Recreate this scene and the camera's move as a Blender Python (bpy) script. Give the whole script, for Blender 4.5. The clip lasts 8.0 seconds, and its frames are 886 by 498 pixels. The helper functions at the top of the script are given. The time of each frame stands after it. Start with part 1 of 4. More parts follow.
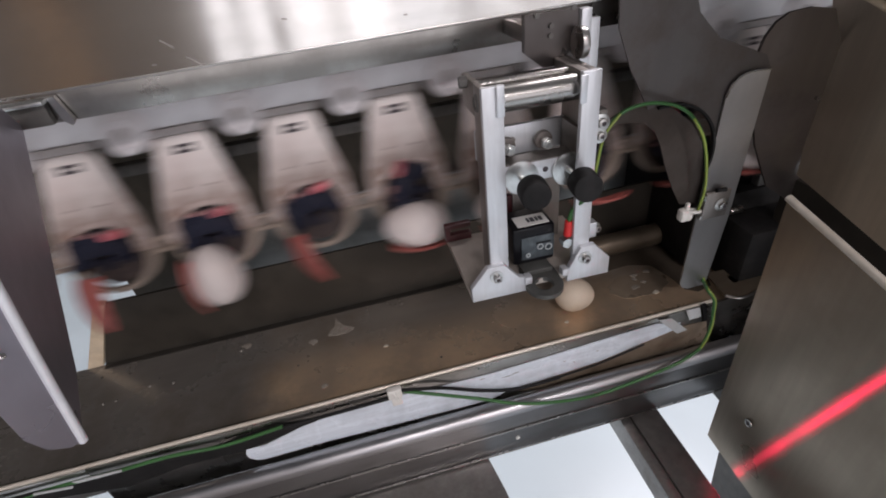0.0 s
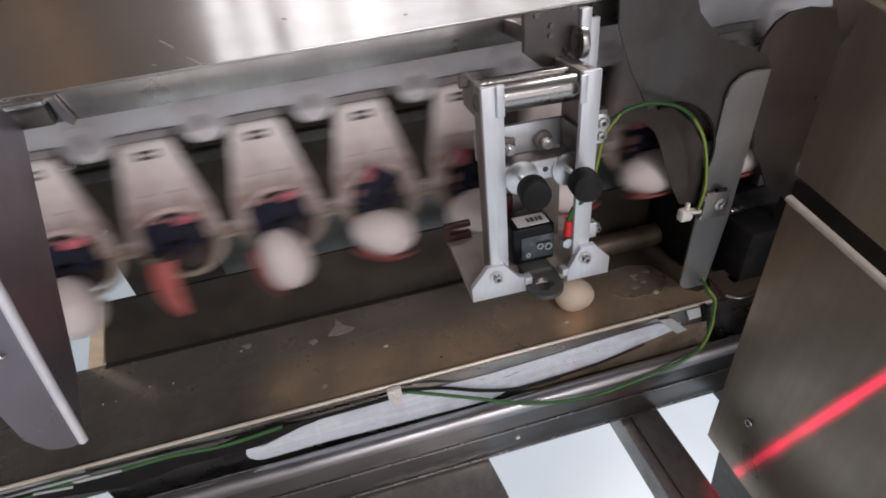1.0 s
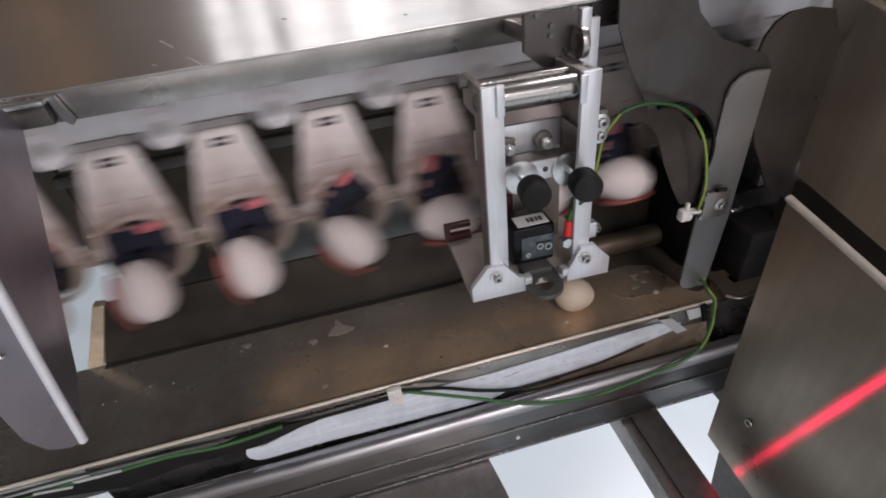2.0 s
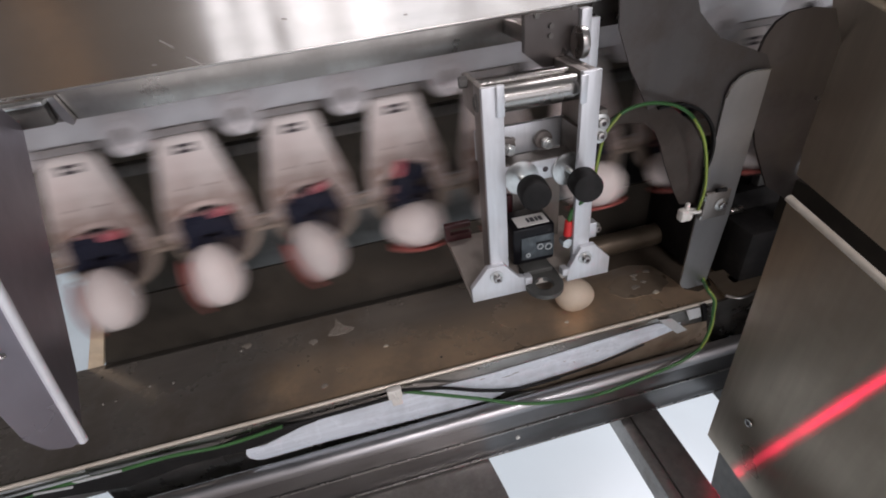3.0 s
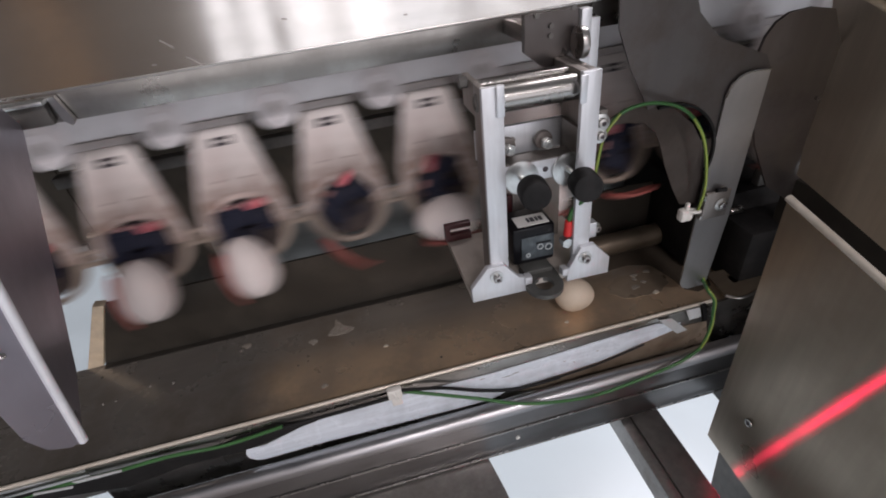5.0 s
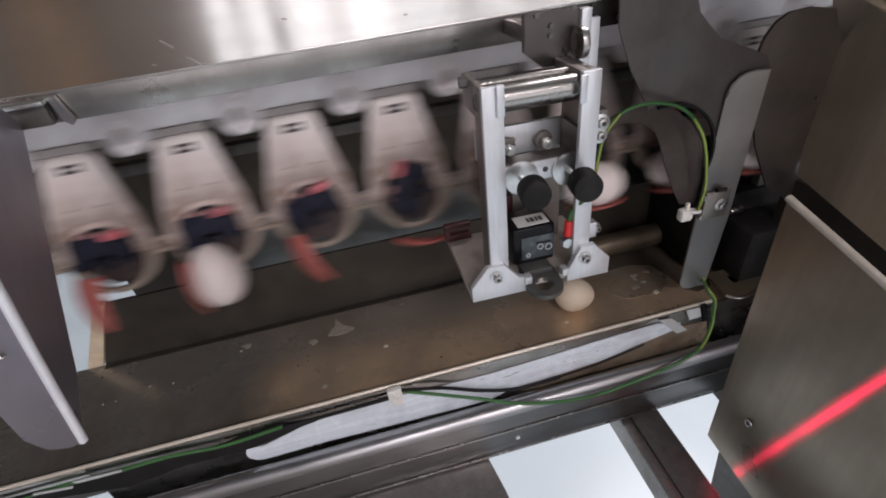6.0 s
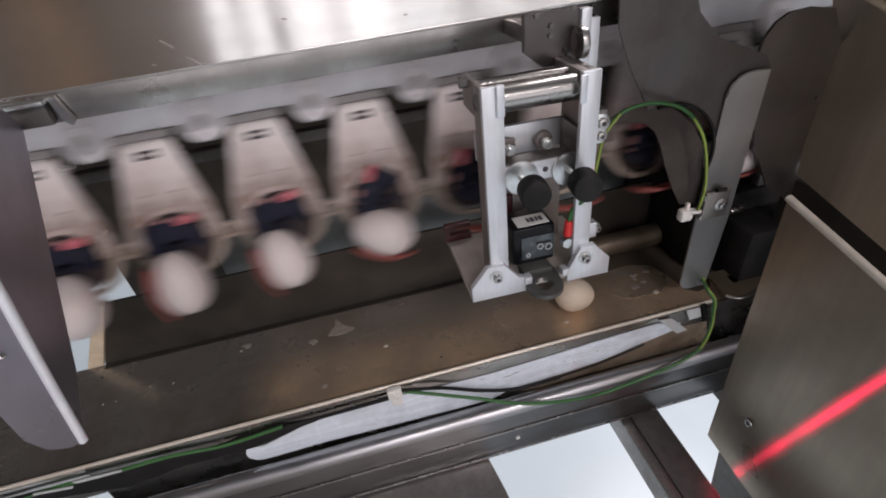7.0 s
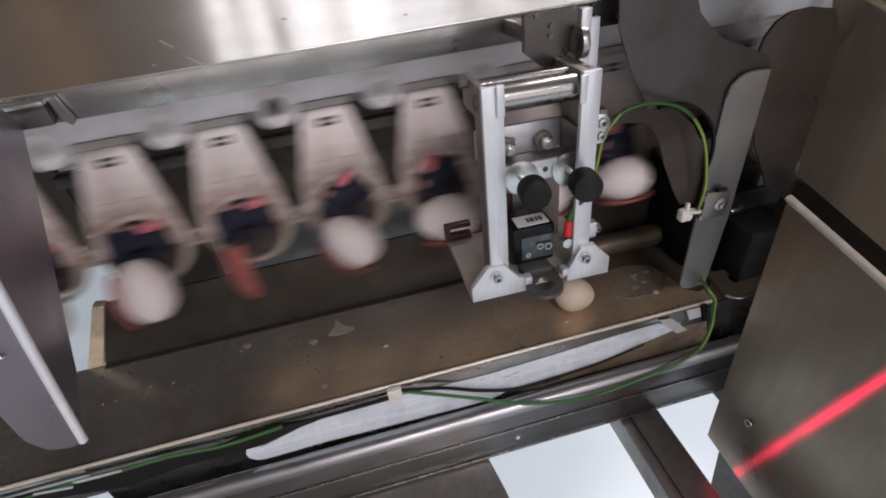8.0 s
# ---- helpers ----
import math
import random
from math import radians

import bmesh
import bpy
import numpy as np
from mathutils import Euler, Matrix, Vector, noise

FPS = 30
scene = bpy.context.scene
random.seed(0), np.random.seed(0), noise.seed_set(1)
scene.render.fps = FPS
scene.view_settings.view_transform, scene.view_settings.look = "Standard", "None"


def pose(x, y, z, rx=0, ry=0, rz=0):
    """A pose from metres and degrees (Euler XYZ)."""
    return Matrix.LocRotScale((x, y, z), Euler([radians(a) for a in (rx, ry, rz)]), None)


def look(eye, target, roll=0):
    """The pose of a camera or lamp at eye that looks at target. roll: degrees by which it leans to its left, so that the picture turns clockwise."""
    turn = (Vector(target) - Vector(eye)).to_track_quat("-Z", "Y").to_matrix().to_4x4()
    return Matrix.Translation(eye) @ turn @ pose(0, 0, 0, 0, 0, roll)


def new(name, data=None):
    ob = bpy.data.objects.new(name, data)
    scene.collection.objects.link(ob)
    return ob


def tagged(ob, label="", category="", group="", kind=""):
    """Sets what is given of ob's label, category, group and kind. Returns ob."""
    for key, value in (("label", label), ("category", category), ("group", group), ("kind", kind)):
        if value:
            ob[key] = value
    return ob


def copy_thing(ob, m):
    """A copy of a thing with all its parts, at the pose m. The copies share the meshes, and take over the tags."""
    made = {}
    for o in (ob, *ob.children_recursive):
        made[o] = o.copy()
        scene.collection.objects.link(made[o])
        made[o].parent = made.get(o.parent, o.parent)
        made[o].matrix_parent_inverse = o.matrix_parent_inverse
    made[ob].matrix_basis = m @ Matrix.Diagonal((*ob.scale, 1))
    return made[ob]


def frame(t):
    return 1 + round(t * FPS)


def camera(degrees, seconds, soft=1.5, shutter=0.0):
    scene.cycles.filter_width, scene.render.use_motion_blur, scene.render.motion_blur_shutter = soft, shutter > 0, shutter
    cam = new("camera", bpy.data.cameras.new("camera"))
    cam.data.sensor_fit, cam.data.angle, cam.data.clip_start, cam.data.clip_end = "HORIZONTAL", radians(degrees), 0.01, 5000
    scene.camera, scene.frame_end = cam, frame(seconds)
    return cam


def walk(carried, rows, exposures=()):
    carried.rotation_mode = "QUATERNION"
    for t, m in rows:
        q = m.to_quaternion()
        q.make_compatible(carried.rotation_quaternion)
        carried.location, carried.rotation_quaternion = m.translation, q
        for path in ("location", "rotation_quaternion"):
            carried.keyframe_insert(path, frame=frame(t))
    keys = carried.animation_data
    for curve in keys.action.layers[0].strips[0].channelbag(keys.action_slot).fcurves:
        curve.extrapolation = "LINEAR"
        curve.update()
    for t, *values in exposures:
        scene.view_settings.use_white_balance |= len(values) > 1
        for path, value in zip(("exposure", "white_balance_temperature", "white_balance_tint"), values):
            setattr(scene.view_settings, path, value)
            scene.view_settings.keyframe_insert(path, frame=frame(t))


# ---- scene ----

# ---------------------------------------------------------------- camera
cam = camera(85.5, 8.0, soft=1.85, shutter=0.65)
EYE = Vector((0.0, 0.0, 1.30))
AIM = Vector((0.12886, 0.79854, -0.58796))
walk(cam, [(0.0, look(EYE, EYE + AIM, -7.557)), (8.0, look(EYE, EYE + AIM, -7.557))])
scene.view_settings.exposure = 0.14

# ---------------------------------------------------------------- light
world = bpy.data.worlds.new("hall_air")
world.use_nodes = True
world.node_tree.nodes["Background"].inputs[0].default_value = (0.75, 0.85, 1.0, 1)
world.node_tree.nodes["Background"].inputs[1].default_value = 0.25
scene.world = world


def area_lamp(name, m, sx, sy, watts, colour, spread=180):
    data = bpy.data.lights.new(name, "AREA")
    data.shape, data.size, data.size_y = "RECTANGLE", sx, sy
    data.energy, data.color, data.spread = watts, colour, radians(spread)
    ob = new(name, data)
    ob.matrix_basis = m
    return ob


CEIL = 3.6
# unseen lamps, added and placed to brighten the machine, hood and floor
LAMPS = [(-1.7, 2.6, 31), (1.9, 1.6, 72), (-3.7, -2.1, 34), (0.45, -2.75, 64), (2.9, -2.75, 36)]
for lx, ly, lw in LAMPS:
    area_lamp("hall_lamp", pose(lx, ly, CEIL - 0.12), 1.4, 0.28, lw, (1.0, 0.922, 0.956))
# unseen window behind the camera, added for the hood's bright reflection and front light
WIN = (-0.95, 2.75, 0.80, 2.95)
SOUTH = -3.5
MULLION = 0.60
area_lamp("added_window_light", pose((WIN[0] + MULLION) / 2, SOUTH - 0.05, (WIN[2] + WIN[3]) / 2, 90, 0, 0), MULLION - WIN[0], WIN[3] - WIN[2], 18.5, (1.0, 0.955, 1.0))
# right lamp dimmer, to mute the hood's reflection on that side
area_lamp("added_window_light", pose((WIN[1] + MULLION) / 2, SOUTH - 0.05, (WIN[2] + WIN[3]) / 2, 90, 0, 0), WIN[1] - MULLION, WIN[3] - WIN[2], 16.5, (1.0, 0.955, 1.0))
# line laser across the side panel
a, b = Vector((0.36, 0.2375, 0.6745)), Vector((0.36, 0.1434, 1.0352))
along, beam = (b - a).normalized(), Vector((1, 0, 0))
turn = Matrix((along, (-beam).cross(along), -beam)).transposed().to_4x4()
for i in range(6):
    lo, hi = 0.055 + 0.945 * i / 6, 0.055 + 0.945 * (i + 1) / 6
    wide = 0.0092 - 0.0052 * (lo + hi) / 2
    mid = a + (b - a) * (lo + hi) / 2
    for grow, dense in ((1.0, 8.2), (2.4, 1.5)):
        area_lamp("line_laser", Matrix.Translation(mid - beam * 0.020) @ turn, (b - a).length * (hi - lo), wide * grow, dense * (1.75 - 1.35 * lo) * wide * grow * (hi - lo), (1.0, 0.010, 0.10), 15)

# ---------------------------------------------------------------- materials


def mat(name, colour, rough=0.5, metal=0.0, grain=0.0, scale=(40, 40, 40), bump=0.0, spots=0.0, spot_colour=(0.1, 0.08, 0.06),
        spot_scale=18.0, vary=0.0, rough_vary=0.0, emit=0.0, clear=0.0, spec=0.5):
    """Two scales: a fine stretched grain, and broad soft stains of another colour."""
    m = bpy.data.materials.new(name)
    m.use_nodes = True
    nt = m.node_tree
    n, ln = nt.nodes, nt.links
    p = n["Principled BSDF"]
    p.inputs["Roughness"].default_value, p.inputs["Metallic"].default_value = rough, metal
    p.inputs["Specular IOR Level"].default_value = spec
    p.inputs["Coat Weight"].default_value = clear
    rgb = n.new("ShaderNodeRGB")
    rgb.outputs[0].default_value = (*colour, 1)
    out = rgb.outputs[0]
    co = n.new("ShaderNodeTexCoord")
    mp = n.new("ShaderNodeMapping")
    mp.inputs["Scale"].default_value = scale
    ln.new(co.outputs["Object"], mp.inputs[0])
    fine = n.new("ShaderNodeTexNoise")
    fine.inputs["Scale"].default_value, fine.inputs["Detail"].default_value = 1.0, 6
    ln.new(mp.outputs[0], fine.inputs["Vector"])
    broad = n.new("ShaderNodeTexNoise")
    broad.inputs["Scale"].default_value, broad.inputs["Detail"].default_value, broad.inputs["Roughness"].default_value = spot_scale, 5, 0.6
    ln.new(co.outputs["Object"], broad.inputs["Vector"])
    if grain:
        r = n.new("ShaderNodeMapRange")
        r.inputs["From Min"].default_value, r.inputs["From Max"].default_value = 0.3, 0.7
        r.inputs["To Min"].default_value, r.inputs["To Max"].default_value = 1 - grain, 1 + grain
        ln.new(fine.outputs["Fac"], r.inputs[0])
        mul = n.new("ShaderNodeMix")
        mul.data_type, mul.blend_type = "RGBA", "MULTIPLY"
        mul.inputs["Factor"].default_value = 1
        ln.new(out, mul.inputs["A"])
        ln.new(r.outputs[0], mul.inputs["B"])
        out = mul.outputs["Result"]
    if vary:
        inf = n.new("ShaderNodeObjectInfo")
        r = n.new("ShaderNodeMapRange")
        r.inputs["To Min"].default_value, r.inputs["To Max"].default_value = 1 - vary, 1 + vary * 0.4
        ln.new(inf.outputs["Random"], r.inputs[0])
        mul = n.new("ShaderNodeMix")
        mul.data_type, mul.blend_type = "RGBA", "MULTIPLY"
        mul.inputs["Factor"].default_value = 1
        ln.new(out, mul.inputs["A"])
        ln.new(r.outputs[0], mul.inputs["B"])
        out = mul.outputs["Result"]
    if spots:
        r = n.new("ShaderNodeMapRange")
        r.inputs["From Min"].default_value, r.inputs["From Max"].default_value = 0.48, 0.68
        r.inputs["To Max"].default_value = spots
        ln.new(broad.outputs["Fac"], r.inputs[0])
        mix = n.new("ShaderNodeMix")
        mix.data_type = "RGBA"
        ln.new(r.outputs[0], mix.inputs["Factor"])
        ln.new(out, mix.inputs["A"])
        mix.inputs["B"].default_value = (*spot_colour, 1)
        out = mix.outputs["Result"]
    ln.new(out, p.inputs["Base Color"])
    if rough_vary:
        r = n.new("ShaderNodeMapRange")
        r.inputs["From Min"].default_value, r.inputs["From Max"].default_value = 0.3, 0.7
        r.inputs["To Min"].default_value, r.inputs["To Max"].default_value = max(rough - rough_vary, 0.03), rough + rough_vary
        ln.new(broad.outputs["Fac"], r.inputs[0])
        ln.new(r.outputs[0], p.inputs["Roughness"])
    if bump:
        bp = n.new("ShaderNodeBump")
        bp.inputs["Strength"].default_value, bp.inputs["Distance"].default_value = bump, 0.0004
        ln.new(fine.outputs["Fac"], bp.inputs["Height"])
        ln.new(bp.outputs[0], p.inputs["Normal"])
    if emit:
        ln.new(out, p.inputs["Emission Color"])
        p.inputs["Emission Strength"].default_value = emit
    return m


STEEL_X = mat("brushed_steel_along", (0.55, 0.535, 0.515), 0.30, 1, 0.04, (10, 260, 260), 0.12, 0.35, (0.40, 0.365, 0.325), 7, rough_vary=0.08)
STEEL_Z = mat("satin_steel_sheet", (0.45, 0.385, 0.31), 0.38, 1, 0.06, (120, 120, 8), 0.14, 0.55, (0.33, 0.275, 0.22), 6, rough_vary=0.12)
# stainless with its shade and dark reflections put into the base colour
STEEL_SHADE = mat("shade_toned_steel_sheet", (0.175, 0.152, 0.142), 0.42, 1, 0.06, (60, 60, 10), 0.12, 0.7, (0.125, 0.104, 0.095), 14, rough_vary=0.14)
STEEL_RAIL = mat("worn_rail_steel", (0.225, 0.22, 0.222), 0.34, 1, 0.05, (8, 160, 160), 0.12, 0.4, (0.165, 0.152, 0.14), 8, rough_vary=0.08)
RAIL_BEND = mat("satin_rail_bend", (0.40, 0.395, 0.405), 0.36, 1, 0.05, (8, 200, 200), 0.1, 0.4, (0.34, 0.33, 0.33), 9, rough_vary=0.08)
RIM = mat("cream_worn_edge", (0.82, 0.745, 0.64), 0.3, 0.3, 0.06, (20, 90, 90), 0.1, 0.4, (0.55, 0.47, 0.37), 20)
COLLAR = mat("stained_collar", (0.60, 0.49, 0.45), 0.5, 0, 0.12, (120, 120, 120), 0.1, 0.7, (0.42, 0.24, 0.21), 70, vary=0.2)
STEEL_GUARD = mat("violet_grey_steel", (0.40, 0.375, 0.425), 0.34, 0.75, 0.03, (90, 90, 10), 0.06, 0.5, (0.30, 0.265, 0.285), 7, rough_vary=0.1)
STEEL_DULL = mat("dull_steel", (0.42, 0.405, 0.39), 0.5, 1, 0.10, (160, 160, 160), 0.2, 0.5, (0.26, 0.235, 0.21), 12, rough_vary=0.12)
STEEL_TRAY = mat("soiled_tray_steel", (0.32, 0.25, 0.185), 0.36, 0.4, 0.06, (30, 90, 30), 0.15, 0.9, (0.17, 0.125, 0.085), 16, rough_vary=0.14)
# darker still: the cover's dark reflection is in this colour
COVER_STEEL = mat("shade_toned_cover_steel", (0.140, 0.125, 0.120), 0.40, 1, 0.06, (60, 60, 10), 0.12, 0.7, (0.105, 0.084, 0.072), 14, rough_vary=0.14)
PANEL_STEEL = mat("satin_panel_steel", (0.62, 0.54, 0.44), 0.42, 1, 0.06, (120, 120, 8), 0.14, 0.55, (0.46, 0.39, 0.31), 6, rough_vary=0.12)
STEEL_DARK = mat("dark_steel", (0.20, 0.19, 0.18), 0.55, 0.8, 0.12, (90, 90, 90), 0.2, 0.5, (0.10, 0.09, 0.08), 10, rough_vary=0.1)
CHROME = mat("polished_steel", (0.46, 0.445, 0.43), 0.27, 1, 0.04, (20, 120, 120), 0.03, 0.3, (0.36, 0.34, 0.31), 30, rough_vary=0.06)
ROLLER = mat("smoky_roller_steel", (0.40, 0.385, 0.365), 0.27, 1, 0.02, (4, 40, 40), 0.0, 0.3, (0.32, 0.305, 0.285), 20, rough_vary=0.04)
CAP_GREY = mat("grey_brown_cap", (0.17, 0.15, 0.135), 0.45, 0.3, 0.1, (90, 90, 90), 0.1, 0.4, (0.10, 0.09, 0.08), 60)
PRINT_PALE = mat("pale_print", (0.42, 0.46, 0.47), 0.5, 0, 0.1)
LUG_GREY = mat("grey_cast_lug", (0.105, 0.105, 0.098), 0.42, 0.4, 0.1, (160, 160, 160), 0.15, 0.4, (0.10, 0.10, 0.095), 60)
GUIDE = mat("grey_guide_sheet", (0.30, 0.30, 0.29), 0.5, 0.6, 0.08, (20, 90, 90), 0.1, 0.5, (0.16, 0.15, 0.135), 14, rough_vary=0.1)
HUB_DARK = mat("dark_hub_plastic", (0.060, 0.045, 0.042), 0.6, 0, 0.2, (90, 90, 90), 0.2, 0.5, (0.11, 0.075, 0.062), 60, vary=0.3, spec=0.2)
CLIP_FADED = mat("faded_pink_band", (0.46, 0.24, 0.225), 0.45, 0, 0.2, (200, 200, 200), 0.1, 0.7, (0.36, 0.15, 0.14), 110, vary=0.35)
INNER_BROWN = mat("dark_brown_inner_sheet", (0.105, 0.088, 0.078), 0.5, 0.7, 0.08, (40, 40, 40), 0.12, 0.6, (0.07, 0.054, 0.045), 16, rough_vary=0.12)
PUDDLE = mat("dried_egg_film", (0.36, 0.285, 0.21), 0.34, 0.4, 0.12, (90, 90, 90), 0.15, 0.8, (0.27, 0.21, 0.155), 45, rough_vary=0.12)
SHADE_FILM = mat("dark_shade_film", (0.085, 0.068, 0.052), 0.4, 0.1, 0.2, (60, 60, 60), 0.2, 0.7, (0.05, 0.04, 0.03), 30, rough_vary=0.12)
SHAFT_BROWN = mat("soiled_shaft_steel", (0.185, 0.148, 0.108), 0.38, 0.6, 0.08, (20, 90, 90), 0.1, 0.7, (0.15, 0.115, 0.08), 25, rough_vary=0.12)
ZINC = mat("zinc_plate", (0.66, 0.67, 0.66), 0.32, 1, 0.08, (300, 300, 300), 0.2, 0.3, (0.45, 0.45, 0.43), 60)
ALU = mat("milled_aluminium", (0.71, 0.725, 0.75), 0.40, 0.6, 0.05, (300, 300, 30), 0.2, 0.3, (0.55, 0.55, 0.56), 40, rough_vary=0.08)
ALU_DULL = mat("grey_aluminium", (0.31, 0.285, 0.265), 0.45, 0.9, 0.08, (200, 200, 40), 0.2, 0.4, (0.22, 0.20, 0.18), 30)
PLASTIC = mat("white_plastic", (0.74, 0.69, 0.66), 0.45, 0, 0.03, (90, 90, 90), 0.05, 0.45, (0.56, 0.47, 0.43), 22, vary=0.06)
CHAIN_WHITE = mat("greyed_white_plastic", (0.85, 0.81, 0.825), 0.5, 0, 0.05, (70, 70, 70), 0.1, 0.5, (0.46, 0.43, 0.43), 26, vary=0.08)
RING_BEIGE = mat("yellowed_plastic_ring", (0.30, 0.235, 0.19), 0.4, 0, 0.08, (90, 90, 90), 0.1, 0.5, (0.20, 0.145, 0.11), 30, vary=0.15)
# near-black for flat pieces that paint the shade in slots, sockets and bores
SLOT = mat("slot_shadow_plastic", (0.05, 0.04, 0.045), 0.7)
MARK = mat("moulded_mark", (0.30, 0.23, 0.20), 0.6)
NAVY = mat("navy_plastic", (0.012, 0.013, 0.027), 0.6, 0, 0.2, (120, 120, 120), 0.2, 0.3, (0.03, 0.026, 0.03), 60, spec=0.2)
GREY_PLASTIC = mat("grey_plastic", (0.47, 0.43, 0.42), 0.5, 0, 0.08, (80, 80, 80), 0.1, 0.4, (0.40, 0.37, 0.36), 40)
HOOD_STEEL = mat("polished_hood_steel", (0.60, 0.58, 0.555), 0.125, 1, 0.04, (6, 120, 120), 0.03, 0.5, (0.46, 0.43, 0.385), 8, rough_vary=0.06)
CLIP_PINK = mat("worn_pink_rubber", (0.52, 0.10, 0.125), 0.3, 0, 0.25, (200, 200, 200), 0.1, 0.5, (0.72, 0.36, 0.37), 110, vary=0.35)
SPOON_RED = mat("faded_red_rubber", (0.42, 0.10, 0.085), 0.42, 0, 0.15, (150, 150, 150), 0.1, 0.6, (0.46, 0.21, 0.175), 40, vary=0.3)
DARK_RED = mat("dark_red_plastic", (0.045, 0.007, 0.009), 0.4, 0, 0.1, (80, 80, 80), 0.05, 0.3, (0.025, 0.006, 0.006), 20)
EGG = mat("pale_eggshell", (0.78, 0.69, 0.655), 0.48, 0, 0.03, (500, 500, 500), 0.12, 0.25, (0.76, 0.63, 0.57), 35, vary=0.2)
EGG_TAN = mat("tan_eggshell", (0.72, 0.60, 0.47), 0.5, 0, 0.03, (500, 500, 500), 0.12, 0.3, (0.62, 0.50, 0.38), 35)
RUBBER = mat("black_rubber", (0.011, 0.0105, 0.0105), 0.65, 0, 0.2, (200, 200, 200), 0.2, 0.4, (0.03, 0.028, 0.027), 40, spec=0.25)
BLACK = mat("black_plastic", (0.006, 0.006, 0.008), 0.3, 0, 0.2, (200, 200, 200), 0.05, spec=0.25)
COIL_FACE = mat("grey_coil_face", (0.07, 0.085, 0.095), 0.28, 0.2, 0.2, (100, 100, 100), 0.05, 0.6, (0.16, 0.185, 0.195), 120)
FOLD_HIGHLIGHT = mat("white_fold_highlight", (0.86, 0.86, 0.88), 0.35, 0.2, 0.05, (90, 90, 20), 0.1, 0.4, (0.66, 0.66, 0.70), 30)
PAPER = mat("white_label", (0.78, 0.77, 0.74), 0.55, 0, 0.03)
INK = mat("printed_ink", (0.06, 0.06, 0.065), 0.6)
# pale colour for the bright reflection in the tray's steel front wall
WALL_SHEEN = mat("pale_wall_sheen", (0.78, 0.84, 0.91), 0.3, 0, 0.12, (12, 60, 120), 0.25, 0.7, (0.52, 0.56, 0.60), 22, rough_vary=0.12)
TAPE_GREY = mat("greyed_tape", (0.54, 0.55, 0.55), 0.4, 0, 0.1, (60, 60, 60), 0.2, 0.6, (0.38, 0.38, 0.37), 60)
TIE = mat("cream_nylon", (0.82, 0.80, 0.75), 0.4, 0, 0.06, (90, 90, 90), 0.1, 0.4, (0.62, 0.58, 0.51), 70)
GREEN = mat("green_cable", (0.05, 0.16, 0.045), 0.42, 0, 0.15, (80, 80, 80), 0.05, 0.5, (0.02, 0.06, 0.02), 40)
YELLOW = mat("yellow_cable_stripe", (0.27, 0.35, 0.07), 0.4)
RED_SLEEVE = mat("red_sleeve", (0.65, 0.03, 0.03), 0.4)
LIP_STEEL = mat("satin_lip_steel", (0.37, 0.352, 0.33), 0.30, 1, 0.08, (14, 160, 160), 0.04, 0.7, (0.24, 0.228, 0.214), 16, rough_vary=0.14)
FLANGE_STEEL = mat("grey_flange_steel", (0.49, 0.47, 0.46), 0.40, 1, 0.05, (60, 60, 8), 0.1, 0.4, (0.32, 0.30, 0.285), 8, rough_vary=0.1)


def soil_or_light(m, colour, axis, none_at, full_at, most, scale, floor_at=0.0, axis2=None, none_at2=0.0, full_at2=1.0, least2=0.0, wobble=0.0):
    """Another colour, dirt or painted light, laid along one axis of the thing (and a second one), broken up by noise.
    """
    nt = m.node_tree
    n, ln = nt.nodes, nt.links
    p = n["Principled BSDF"]
    old = p.inputs["Base Color"].links[0].from_socket
    co, sep, noise = n.new("ShaderNodeTexCoord"), n.new("ShaderNodeSeparateXYZ"), n.new("ShaderNodeTexNoise")
    noise.inputs["Scale"].default_value, noise.inputs["Detail"].default_value, noise.inputs["Roughness"].default_value = scale, 6, 0.62
    ln.new(co.outputs["Object"], noise.inputs["Vector"])
    ln.new(co.outputs["Object"], sep.inputs[0])

    def ramp(socket, a, b, lo, hi, wob):
        if a > b:
            a, b, lo, hi = b, a, hi, lo
        if wob:
            add = n.new("ShaderNodeMath")
            add.operation = "MULTIPLY_ADD"
            ln.new(noise.outputs["Fac"], add.inputs[0])
            add.inputs[1].default_value = wob
            ln.new(socket, add.inputs[2])
            socket = add.outputs[0]
        r = n.new("ShaderNodeMapRange")
        r.interpolation_type = "SMOOTHSTEP"
        for key, value in (("From Min", a), ("From Max", b), ("To Min", lo), ("To Max", hi)):
            r.inputs[key].default_value = value
        ln.new(socket, r.inputs[0])
        return r.outputs[0]

    fac = ramp(sep.outputs[axis], none_at, full_at, 0.0, most, wobble)
    others = [ramp(noise.outputs["Fac"], 0.35, 0.62, floor_at, 1.0, 0)]
    if axis2:
        others.append(ramp(sep.outputs[axis2], none_at2, full_at2, least2, 1.0, wobble))
    for other in others:
        mul = n.new("ShaderNodeMath")
        mul.operation = "MULTIPLY"
        ln.new(fac, mul.inputs[0])
        ln.new(other, mul.inputs[1])
        fac = mul.outputs[0]
    mix = n.new("ShaderNodeMix")
    mix.data_type = "RGBA"
    ln.new(fac, mix.inputs["Factor"])
    ln.new(old, mix.inputs["A"])
    mix.inputs["B"].default_value = (*colour, 1)
    ln.new(mix.outputs["Result"], p.inputs["Base Color"])
    return m


